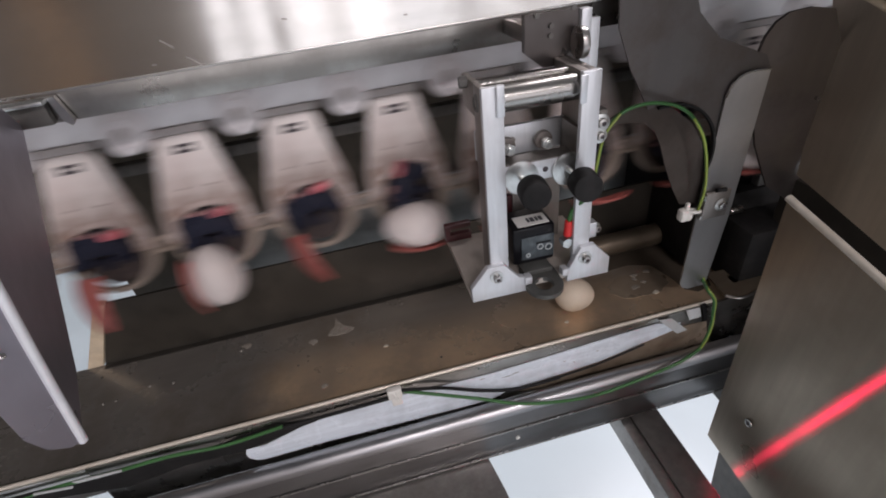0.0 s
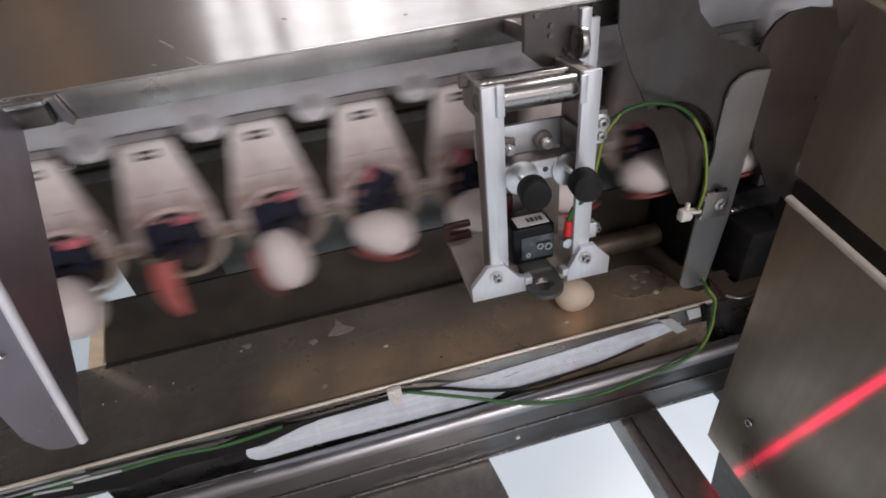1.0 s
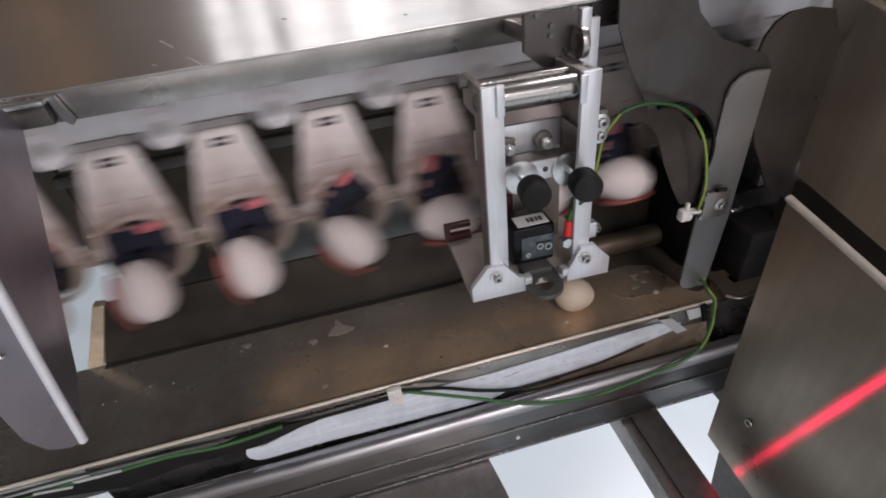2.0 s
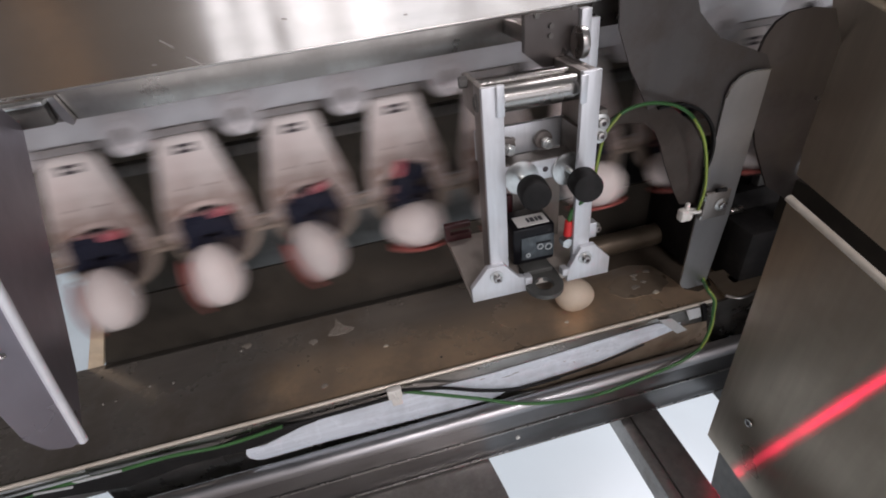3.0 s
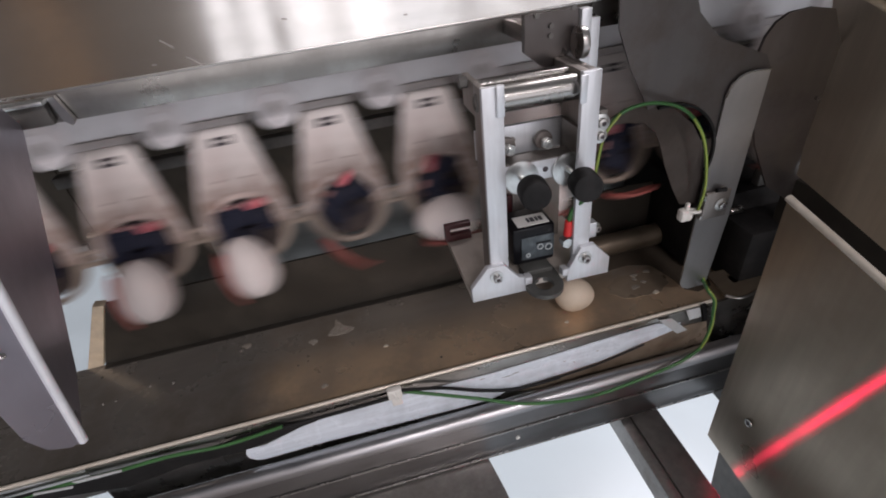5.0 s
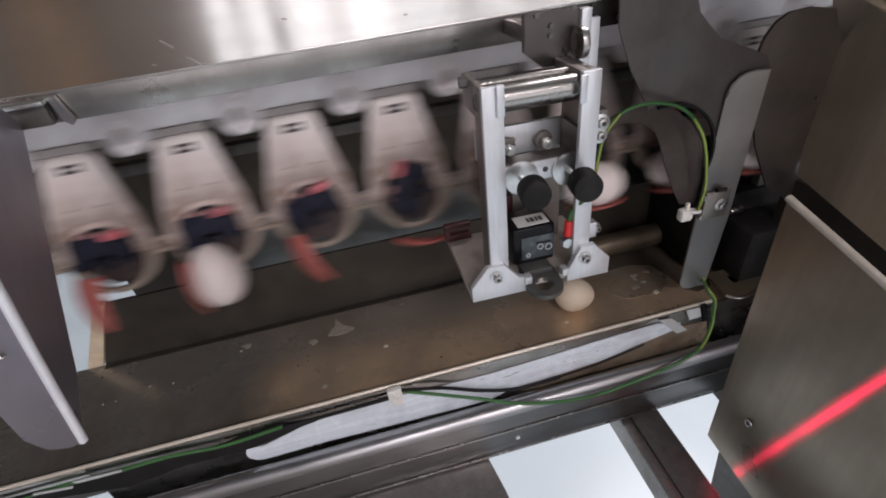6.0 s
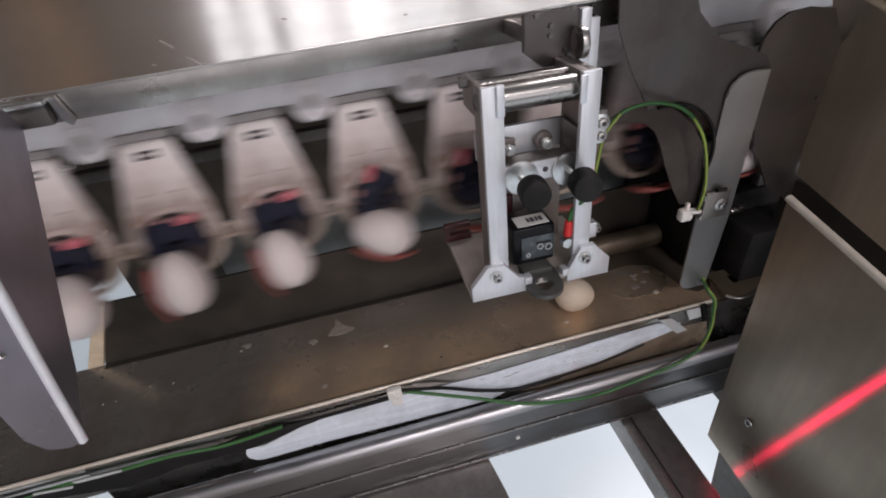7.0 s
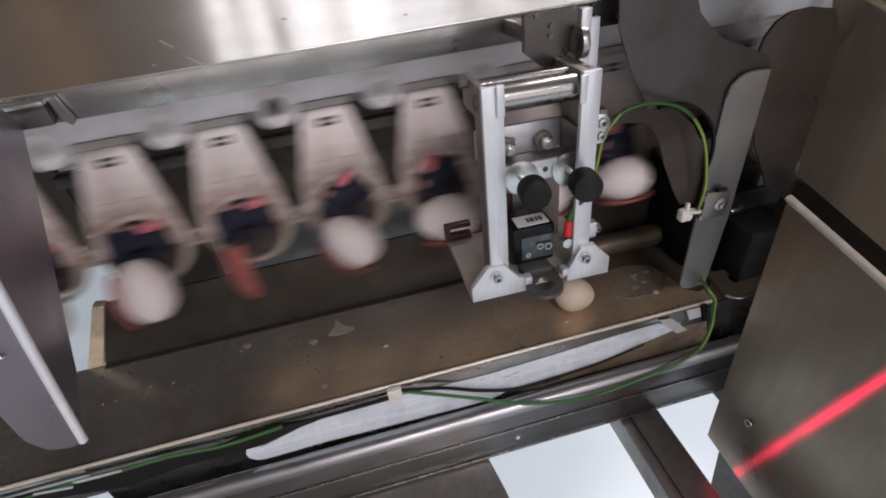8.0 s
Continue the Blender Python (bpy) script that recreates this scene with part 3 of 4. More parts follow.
part("outer_face", sheet3([(-0.2226, 0.2446, 1.0307), (-0.2269, 0.2383, 1.0339), (-0.2307, 0.2300, 1.0463), (-0.2310, 0.2244, 1.0647), (-0.2267, 0.2217, 1.0932), (-0.2228, 0.2178, 1.1238), (-0.1887, 0.2399, 1.1957), (-0.1964, 0.2408, 1.1586)], 0.002), STEEL_GUARD, guard, smooth=False)
# the fold's highlight is painted as a white tube
part("fold", tube([(-0.2226, 0.2446, 1.0307), (-0.2069, 0.2417, 1.1063), (-0.1963, 0.2409, 1.1589), (-0.1889, 0.2405, 1.1959)], 0.0029), FOLD_HIGHLIGHT, guard, "steel fold with its highlight painted white")
screw(guard, (-0.2112, 0.2319, 1.1251), (0.55, -0.6, 0.55), 0.0018, washer=False)
part("post", box((-0.60, 0.20, 0.0), (-0.56, 0.24, 1.30), 0.003), STEEL_DULL, guard)
part("arm", box((-0.60, 0.20, 1.19), (-0.235, 0.225, 1.21), 0.002), STEEL_DULL, guard)

# ---------------------------------------------------------------- chute sheets beside the stop device
chute = thing("chute_cover", pose(0, 0, 0), "stainless chute cover toned dark for shade, with an arched cut-out", "chute cover")
cut = arc(0.288, 1.064, 0.0615, 108, 0, 14)
outline = [(0.222, 1.30), (0.231, 1.198), (0.246, 1.163)] + cut + [(0.3495, 0.978), (0.360, 0.966), (0.393, 0.985), (0.394, 1.137), (0.384, 1.153), (0.349, 1.168), (0.330, 1.176), (0.317, 1.188), (0.305, 1.20), (0.299, 1.214), (0.297, 1.30)]
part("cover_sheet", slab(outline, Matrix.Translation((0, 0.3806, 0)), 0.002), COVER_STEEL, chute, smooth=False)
part("flange", slab([(0.3475, 0.889), (0.352, 0.881), (0.360, 0.877), (0.384, 0.877), (0.3905, 0.98), (0.3905, 1.139), (0.372, 1.1405), (0.360, 1.138), (0.352, 1.131), (0.3485, 1.12)], Matrix.Translation((0, 0.378, 0)), 0.002), FLANGE_STEEL, chute, "lighter upright flange", smooth=False)
part("flange_edge", tube([(0.3905, 0.3775, 1.1395), (0.372, 0.3775, 1.1410), (0.360, 0.3775, 1.1385), (0.352, 0.3775, 1.1315), (0.3485, 0.3775, 1.12)], 0.0008, seg=6), CHROME, chute)
part("bracket_plate", box((0.3495, 0.3725, 0.984), (0.3795, 0.3765, 1.017), 0.0008), ALU_DULL, chute, "small bolted plate")
part("hook", box((0.3470, 0.3715, 0.986), (0.3498, 0.3770, 0.9915), 0.0006), ZINC, chute)
part("hook", box((0.3470, 0.3715, 1.0095), (0.3498, 0.3770, 1.0150), 0.0006), ZINC, chute)
part("grommet", rod((0.361, 0.3730, 1.0195), (0.372, 0.3730, 1.0185), 0.0024, seg=12), RUBBER, chute)
screw(chute, (0.3695, 0.372, 1.001), (0, -1, 0), 0.0045)
inner = [(0.228, 1.1036), (0.2329, 1.1066), (0.2399, 1.1113), (0.2526, 1.111), (0.272, 1.1066), (0.2847, 1.0949), (0.2929, 1.079), (0.3012, 1.0573), (0.3163, 1.0254), (0.3297, 1.0025), (0.3509, 0.9973), (0.3534, 1.0278), (0.3409, 1.072), (0.3247, 1.0962), (0.2999, 1.1163), (0.2703, 1.1251), (0.2496, 1.1253), (0.2345, 1.1179)]
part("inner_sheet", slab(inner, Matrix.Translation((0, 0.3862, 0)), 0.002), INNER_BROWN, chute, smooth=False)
part("tie_bar", box((0.23, 0.3826, 1.285), (0.30, 0.56, 1.299), 0.002), STEEL_DULL, chute)
bm = slab(arc(0.288, 1.064, 0.0612, 100, -20, 24) + arc(0.288, 1.064, 0.0588, -20, 100, 24), Matrix.Translation((0, 0.3765, 0)), 0.004)
part("arch_lining", bm, RUBBER, chute, "black rubber arch lining")

disc = thing("disc_guard", pose(0, 0, 0), "dark rounded steel guard plate", "guard plate")
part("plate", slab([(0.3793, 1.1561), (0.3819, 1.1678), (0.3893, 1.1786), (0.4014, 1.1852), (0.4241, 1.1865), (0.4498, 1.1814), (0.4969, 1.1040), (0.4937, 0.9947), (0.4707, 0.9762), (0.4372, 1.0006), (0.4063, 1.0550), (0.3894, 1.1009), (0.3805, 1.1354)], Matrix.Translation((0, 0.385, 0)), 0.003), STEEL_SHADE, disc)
screw(disc, (0.4596, 0.384, 1.0982), (0, -1, 0), 0.002, washer=False)
part("stay", box((0.478, 0.3885, 0.99), (0.490, 0.445, 0.999), 0.002), STEEL_DARK, disc)
part("stay", box((0.478, 0.433, 0.965), (0.490, 0.445, 0.9905), 0.002), STEEL_DARK, disc)

side = thing("side_panel", pose(0, 0, 0), "brushed stainless side panel lit by a red laser line", "side panel")
part("face", slab([(0.2923, 1.0547), (0.1938, 1.0334), (0.1013, 1.0129), (-0.0148, 0.7817), (0.0189, 0.6809), (0.2330, 0.6958), (0.2840, 0.7011)], Matrix.Translation((0.36, 0, 0)) @ pose(0, 0, 0, 0, 0, 90), -0.003), STEEL_Z, side, smooth=False)
part("top_edge", tube([(0.3600, 0.2923, 1.0547), (0.3600, 0.1938, 1.0334), (0.3600, 0.1013, 1.0129)], 0.0034), RIM, side, "bright folded top edge")
screw(side, (0.3600, 0.2412, 0.7900), (-1, 0, 0), 0.0052, washer=False, depth=0.0022)
part("return_flange", slab([(0.2717, 0.6740), (0.2641, 0.6036), (0.2453, 0.5816), (0.1984, 0.6691), (0.2409, 0.6745)], Matrix.Translation((0.374, 0, 0)) @ pose(0, 0, 0, 0, 0, 90), -0.003), STEEL_DARK, side, "dark lower return flange", smooth=False)
part("foot", box((0.361, -0.05, 0.0), (0.40, 0.20, 0.72), 0.003), STEEL_DULL, side)
upper = thing("upper_side_panel", pose(0, 0, 0), "dark stainless upper side panel", "side panel")
part("face", slab([(0.4178, 1.2100), (0.3991, 1.1541), (0.3814, 1.0091), (0.2667, 0.9824), (0.1477, 0.9559), (0.2802, 1.2199)], Matrix.Translation((0.47, 0, 0)) @ pose(0, 0, 0, 0, 0, 90), -0.003), PANEL_STEEL, upper, smooth=False)
part("top_edge", tube([(0.462, 0.3761, 1.1926), (0.462, 0.3395, 1.1821), (0.462, 0.28, 1.165)], 0.003), BRASS, upper, "yellowed bright top edge")
part("stay", box((0.4735, 0.40, 1.02), (0.50, 0.62, 1.05), 0.002), STEEL_DARK, upper)
# added black sheet stands in for the shade in the gap between the panels
part("gap_darkener", box((0.4765, 0.17, 0.60), (0.492, 0.398, 1.00), 0.001), CAVITY, upper, "black sheet added to darken the gap behind the panels")
drive = thing("drive_housing", pose(0, 0, 0), "black drive housing behind the chute", "drive housing")
part("case", box((0.40, 0.430, 0.851), (0.74, 0.61, 0.966), 0.012), RUBBER, drive)
part("front_cover", box((0.432, 0.376, 0.852), (0.76, 0.4285, 0.940), 0.006), RUBBER, drive)
part("shaft_end", rod((0.4322, 0.42, 0.9484), (0.4498, 0.42, 0.9482), 0.0045, seg=16, bevel=0.001), ROLLER, drive, "bright shaft end")
part("cap", rod((0.47, 0.430, 0.915), (0.47, 0.426, 0.915), 0.014, bevel=0.0015), RUBBER, drive)
end = thing("tray_end_sheet", pose(0, 0, 0), "brown-tinged steel sheet at the tray end", "sheet")
part("plate", sheet3([(0.4071, 0.4037, 0.8680), (0.4481, 0.4017, 0.8680), (0.4728, 0.3834, 0.8680), (0.4448, 0.3539, 0.8680), (0.4151, 0.3495, 0.8680), (0.4010, 0.3591, 0.8680), (0.4043, 0.3818, 0.8680)], 0.002), SHAFT_BROWN, end)
# brighter tube stands in for the highlight along the sheet's edge
part("lip", tube([(0.4448, 0.3539, 0.8686), (0.4151, 0.3495, 0.8686), (0.4010, 0.3591, 0.8686)], 0.0016, seg=8), STEEL_X, end, "bright lip added for the edge highlight")
part("stay", box((0.425, 0.375, 0.70), (0.445, 0.39, 0.868), 0.001), STEEL_DARK, end)
shaft = thing("shaft", pose(0, 0, 0), "polished steel shaft across the tray", "shaft")
part("bar", rod((0.24, 0.505, 0.8685), (0.4575, 0.505, 0.8685), 0.0160, seg=32, bevel=0.002), SHAFT_BROWN, shaft)
part("block", box((0.458, 0.485, 0.851), (0.478, 0.525, 0.90), 0.003), STEEL_DARK, shaft)
part("block", box((0.225, 0.485, 0.851), (0.24, 0.525, 0.90), 0.003), STEEL_DARK, shaft)

# ---------------------------------------------------------------- cables
wire = thing("earth_wire", pose(0, 0, 0), "green and yellow earth wire looped to the frame", "wire")
loop = [(0.2096, 0.3620, 1.0746), (0.2127, 0.3640, 1.0905), (0.2183, 0.3660, 1.1134), (0.2323, 0.3670, 1.1303), (0.2573, 0.3670, 1.1348), (0.2862, 0.3670, 1.1278), (0.3086, 0.3670, 1.1113), (0.3239, 0.3670, 1.0886), (0.3349, 0.3680, 1.0589), (0.3430, 0.3710, 1.0264), (0.3437, 0.3740, 0.9987)]
drop = [(0.3777, 0.383, 0.8964), (0.3791, 0.376, 0.885), (0.3636, 0.352, 0.8966), (0.3727, 0.347, 0.8809), (0.3827, 0.352, 0.8507), (0.383, 0.35, 0.8337), (0.3763, 0.345, 0.8165), (0.3633, 0.338, 0.8086), (0.3426, 0.333, 0.8038), (0.3242, 0.332, 0.798), (0.276, 0.332, 0.7875), (0.21, 0.331, 0.7836), (0.1305, 0.331, 0.8042), (0.0735, 0.335, 0.833), (0.0312, 0.348, 0.8415), (-0.0088, 0.3605, 0.8486)]
runl = [(-0.0251, 0.3610, 0.8496), (-0.0847, 0.3610, 0.8458), (-0.1485, 0.3600, 0.8449), (-0.2123, 0.3600, 0.8391), (-0.2699, 0.3600, 0.8454), (-0.3199, 0.3600, 0.8443), (-0.3794, 0.3600, 0.8444), (-0.4418, 0.3600, 0.8413), (-0.4955, 0.3600, 0.8412)]
part("loop", tube(loop, 0.0017), GREEN, wire)
for side_run in (loop[:4], loop[6:]):
    part("stripe", tube([Vector(p) + Vector((-0.0008, -0.0013, 0.0006)) for p in side_run], 0.0013, seg=8), YELLOW, wire, "yellow stripe")
part("drop", tube(drop, 0.0021), GREEN, wire)
part("stripe", tube([Vector(p) + Vector((0.0004, -0.0013, 0.0009)) for p in drop[:8]], 0.0013, seg=8), YELLOW, wire, "yellow stripe")
part("run", tube(runl[2:], 0.0021), GREEN, wire)
cable = thing("black_cable", pose(0, 0, 0), "black cable clipped under the tray rim", "cable")
part("run", tube([(-0.0263, 0.3605, 0.8434), (-0.0855, 0.3605, 0.8426), (-0.1368, 0.3605, 0.8420), (-0.2001, 0.3605, 0.8390), (-0.2718, 0.3605, 0.8411), (-0.3577, 0.3605, 0.8431), (-0.4408, 0.3605, 0.8433), (-0.4944, 0.3605, 0.8431)], 0.0022), RUBBER, cable)
part("run", tube([(-0.0116, 0.3600, 0.8525), (0.0334, 0.3590, 0.8392), (0.0804, 0.3590, 0.8150), (0.1207, 0.3590, 0.7995), (0.1500, 0.3590, 0.7975), (0.1847, 0.3590, 0.7985)], 0.0021), RUBBER, cable)
part("run", tube([(0.1500, 0.3585, 0.7968), (0.1847, 0.3590, 0.7992), (0.2398, 0.3595, 0.8040), (0.2990, 0.3600, 0.8165)], 0.0012), RUBBER, cable)
part("duct", slab([(-0.1953, 0.8416), (-0.1495, 0.8421), (-0.1128, 0.8362), (-0.1154, 0.8264), (-0.1554, 0.8226), (-0.2017, 0.8141), (-0.2646, 0.8167), (-0.3313, 0.8066), (-0.3892, 0.8186), (-0.4429, 0.8243), (-0.4851, 0.8275), (-0.4777, 0.8392), (-0.4209, 0.8334), (-0.3608, 0.8399), (-0.3197, 0.8352), (-0.2143, 0.8352)], Matrix.Translation((0, 0.3645, 0)), 0.0012), RUBBER, cable, "flat black cable duct")
bundle = thing("cable_clip", pose(0, 0, 0), "cream adhesive cable clip on the tray rim", "cable clip")
part("pad", box((-0.0278, 0.3570, 0.8420), (-0.0112, 0.3655, 0.8575), 0.002), TIE, bundle)
part("tongue", box((-0.0250, 0.3575, 0.8300), (-0.0130, 0.3650, 0.8425), 0.0015), TIE, bundle)
part("strap", torus((-0.0189, 0.360, 0.8483), (1, 0, 0.2), 0.0062, 0.0018), TIE, bundle)
tie = thing("cable_tie", pose(0, 0, 0), "cream nylon cable tie beside the flange", "cable tie")
tc = Vector((0.3285, 0.374, 0.9968))
part("head", box(tc - Vector((0.007, 0.005, 0.007)), tc + Vector((0.007, 0.005, 0.007)), 0.0025), TIE, tie)
part("strap", torus(tc + Vector((0.008, 0, 0.003)), (0.2, 0.3, 1), 0.008, 0.0018), TIE, tie)
part("tail", box(tc + Vector((-0.001, -0.002, 0.006)), tc + Vector((0.003, 0.002, 0.014)), 0.0008), TIE, tie)
for depth, quad in ((TF - 0.0082, [(0.3155, 0.8514), (0.3329, 0.8495), (0.3603, 0.8199), (0.3471, 0.8173)]), (TF - 0.0082, [(0.3516, 0.8569), (0.3708, 0.8555), (0.3764, 0.8379), (0.3598, 0.8375)]),
                    (0.3545, [(-0.3639, 0.8526), (-0.3151, 0.8511), (-0.3165, 0.8478), (-0.3600, 0.8485)]), (0.3545, [(-0.4018, 0.8508), (-0.366, 0.8455), (-0.368, 0.8425), (-0.4040, 0.8476)])):
    tp = thing("tape_piece", pose(0, 0, 0), "small pale piece of tape on the tray front", "tape", "tape pieces")
    part("strip", slab(quad, Matrix.Translation((0, depth, 0)), 0.001), TAPE_GREY, tp, smooth=False)
tab = thing("rubber_tab", pose(0, 0, 0), "black rubber tab at the tray corner", "rubber tab")
part("strip", slab([(0.3743, 0.8572), (0.3795, 0.8584), (0.3877, 0.8280), (0.3832, 0.8265)], Matrix.Translation((0, TF - 0.0080, 0)), 0.003), RUBBER, tab, smooth=False)

# ---------------------------------------------------------------- stop device on its stand
stand = thing("stop_device", pose(0.0638, 0.2843, 1.0345, -2.19, 0.80, -0.66), "milled aluminium stop device with coil and rubber bumpers", "stop device")
FX = (0.0188, 0.0992)
part("base_plate", box((0.0, 0.0, 0.0), (0.118, 0.087, 0.006), 0.0008), BASE_ALU, stand, "dull aluminium base plate")
part("foot_plate", slab([(0, 0), (0, 0.0135), (0.0136, 0.0305), (0.0275, 0.0305), (0.0395, 0.0155), (0.047, 0.0135), (0.047, 0.0)], Matrix.Translation((0, -0.005, 0)), 0.005, bevel=0.0006), ALU, stand)
part("foot_plate", slab([(0.081, 0), (0.081, 0.0105), (0.0915, 0.0315), (0.1035, 0.0315), (0.1175, 0.0158), (0.1175, 0.0)], Matrix.Translation((0, -0.005, 0)), 0.005, bevel=0.0006), ALU, stand)
screw(stand, (0.0205, -0.0052, 0.0215), (0, -1, 0), 0.0032)
screw(stand, (0.0950, -0.0052, 0.0215), (0, -1, 0), 0.0032)
# lit fronts pale, shaded side plates darker: put into the colours
part("upright", box((0.0178, -0.0005, 0.006), (0.0325, 0.004, 0.167), 0.0006), ALU, stand, "upright front coloured lighter than its shaded side")
part("upright", box((0.0868, -0.0005, 0.006), (0.1005, 0.004, 0.167), 0.0006), ALU, stand, "upright front coloured lighter than its shaded side")
part("side_plate", box((0.0178, 0.0042, 0.006), (0.0228, 0.020, 0.166), 0.0008), ALU_DULL, stand)
part("arm", box((0.0178, 0.0202, 0.143), (0.0228, 0.050, 0.166), 0.0008), ALU_DULL, stand)
part("web", box((0.0231, 0.0150, 0.100), (0.0262, 0.0418, 0.1235), 0.0005), ALU_DULL, stand)
part("web", box((0.0922, 0.0150, 0.100), (0.0953, 0.0418, 0.1235), 0.0005), ALU_DULL, stand)
part("side_plate", box((0.0955, 0.0042, 0.006), (0.1005, 0.020, 0.166), 0.0008), ALU_DULL, stand)
part("arm", box((0.0955, 0.0202, 0.095), (0.1005, 0.050, 0.166), 0.0008), ALU_DULL, stand)
part("top_block", box((0.0885, 0.0042, 0.150), (0.0953, 0.050, 0.166), 0.0008), ALU_DULL, stand)
part("tab", box((0.0270, -0.0030, 0.1475), (0.0325, -0.0008, 0.168), 0.0005), ALU, stand)
part("tab", box((0.0845, -0.0030, 0.1470), (0.0895, -0.0008, 0.1655), 0.0005), ALU, stand)
part("roller", rod((0.0230, 0.013, 0.1545), (0.0952, 0.013, 0.1545), 0.0092, seg=40), ROLLER, stand, "polished steel roller")
part("nut", rod((0.0125, 0.036, 0.163), (0.0178, 0.036, 0.163), 0.0042, seg=6), STEEL_DARK, stand)
part("bush", torus((0.0177, 0.013, 0.1545), (1, 0, 0), 0.0050, 0.0012, seg=24, ring=8), STEEL_DARK, stand)
part("top_plate", box((0.0230, 0.0225, 0.1520), (0.0884, 0.0500, 0.1600), 0.0008), COVER_STEEL, stand, "dark top plate behind the roller")
part("spindle", rod((0.0229, 0.0262, 0.1620), (0.0884, 0.0262, 0.1620), 0.0026, seg=20), ROLLER, stand)
part("rear_plate", box((0.0230, 0.042, 0.100), (0.0954, 0.046, 0.1235), 0.0006), ALU, stand)
part("cross_bar", box((0.0230, 0.0175, 0.0865), (0.0954, 0.0335, 0.1020), 0.0006), ALU, stand)
# thin darker sheet paints the hood's dark reflection on the bar's top
part("bar_top_shade", box((0.0231, 0.0178, 0.1021), (0.0953, 0.0334, 0.1028)), ALU_DULL, stand, "bar top coloured darker for the hood's dark reflection")
part("bar_hole", rod((0.0695, 0.0176, 0.0945), (0.0695, 0.0172, 0.0945), 0.0022, seg=14), SLOT, stand)
part("dowel", rod((0.052, 0.0415, 0.1125), (0.052, 0.0405, 0.1125), 0.0024, seg=14), ALU_DULL, stand)
for bx in (0.0455, 0.0755):
    post = part("bolt", rod((bx, 0.0418, 0.110), (bx, 0.024, 0.110), 0.0027, seg=14), ZINC, stand)
    part("washer", rod((bx, 0.0417, 0.110), (bx, 0.0400, 0.110), 0.0066, seg=22, bevel=0.0004), ZINC, post)
    part("cap", rod((bx, 0.0399, 0.110), (bx, 0.0345, 0.110), 0.0072, seg=24, bevel=0.0012), CAP_GREY, post, "grey-brown cap")
    part("nut", rod((bx, 0.0305, 0.110), (bx, 0.0270, 0.110), 0.0045, seg=6), ZINC, post)
for bx, bz in ((0.0500, 0.0968), (0.0878, 0.0950)):
    bump = part("bumper", rod((bx - 0.0046, -0.026, bz), (bx - 0.0020, -0.0085, bz - 0.0010), 0.0107, seg=40, bevel=0.0022), RUBBER, stand, "round black rubber bumper")
    part("stud", rod((bx - 0.0020, -0.0065, 0.0940), (bx, 0.0172, 0.0917), 0.0024, seg=14), ZINC, bump)
    part("disc_washer", rod((bx, 0.0173, 0.0917), (bx, 0.0150, 0.0917), 0.0134, seg=32, bevel=0.0005), ZINC, bump, "large zinc washer")
coil = part("coil", box((0.0420, 0.016, 0.0110), (0.0785, 0.048, 0.0460), 0.0025), BLACK, stand, "black cubic solenoid coil")
part("name_plate", box((0.0475, 0.019, 0.0461), (0.0745, 0.035, 0.0466)), PAPER, coil, "white printed label")
for i, (u, w) in enumerate(((0.0575, 0.0022), (0.0605, 0.0035), (0.0650, 0.0022), (0.0680, 0.003))):
    part("print", box((u, 0.0235, 0.0467), (u + w, 0.0300, 0.0469)), INK, coil)
part("terminal_face", box((0.0490, 0.0147, 0.0160), (0.0772, 0.0159, 0.0375), 0.0005), COIL_FACE, coil, "grey terminal face")
for u, v, r in ((0.0545, 0.0205, 0.0020), (0.0650, 0.0270, 0.0030), (0.0722, 0.0255, 0.0034)):
    part("terminal", torus((u, 0.0142, v), (0, 1, 0), r * 0.8, 0.0006, seg=16, ring=6), PRINT_PALE, coil)
part("terminal_bar", box((0.0610, 0.0140, 0.0300), (0.0740, 0.0146, 0.0315)), BLACK, coil)
rim_o = []
for i in range(32):
    ca, sa = math.cos(2 * math.pi * i / 32), math.sin(2 * math.pi * i / 32)
    if sa > 0.01:  # the strap runs back under the coil
        ca, sa = math.copysign(abs(ca) ** 0.4, ca) * 0.86 + 0.14 * ca, 1.9 * sa ** 0.4
    rim_o.append((0.0152 * ca, 0.0152 * sa))
rim_i = arc(0, 0, 0.0076, 0, 348.75, 31)
lug_m = Matrix.Translation((0.0600, -0.0075, 0.0060)) @ pose(0, 0, 0, 3, 0, 0) @ Matrix(((1, 0, 0, 0), (0, 0, 1, 0), (0, -1, 0, 0), (0, 0, 0, 1)))
lug = part("lug", slab(rim_o, lug_m, 0.0042, hole=rim_i), LUG_GREY, stand, "grey ring-ended strap")
part("tongue", box((0.0475, 0.0055, 0.0062), (0.0725, 0.0400, 0.0108), 0.0008), LUG_GREY, lug)
part("spacer", box((0.0440, -0.0075, 0.0080), (0.0500, 0.0, 0.0150), 0.001), ALU, stand)
part("spacer", box((0.0755, -0.0075, 0.0080), (0.0810, 0.0, 0.0150), 0.001), ALU, stand)
bm = box((-0.0020, 0.0800, 0.0062), (0.0230, 0.0860, 0.0135), 0.0006)
box((-0.0020, 0.0800, 0.0190), (0.0230, 0.0860, 0.0240), 0.0006, bm)
box((-0.0020, 0.0801, 0.0130), (0.0030, 0.0859, 0.0195), 0.0, bm)
part("red_stop", bm, DARK_RED, stand, "dark red plastic stop")
part("red_stop", box((0.0340, 0.0560, 0.0062), (0.0560, 0.0620, 0.0560), 0.001), DARK_RED, stand, "dark red plastic stop")
part("rear_web", box((0.0560, 0.0560, 0.0062), (0.1000, 0.0600, 0.1000), 0.001), ALU_DULL, stand)
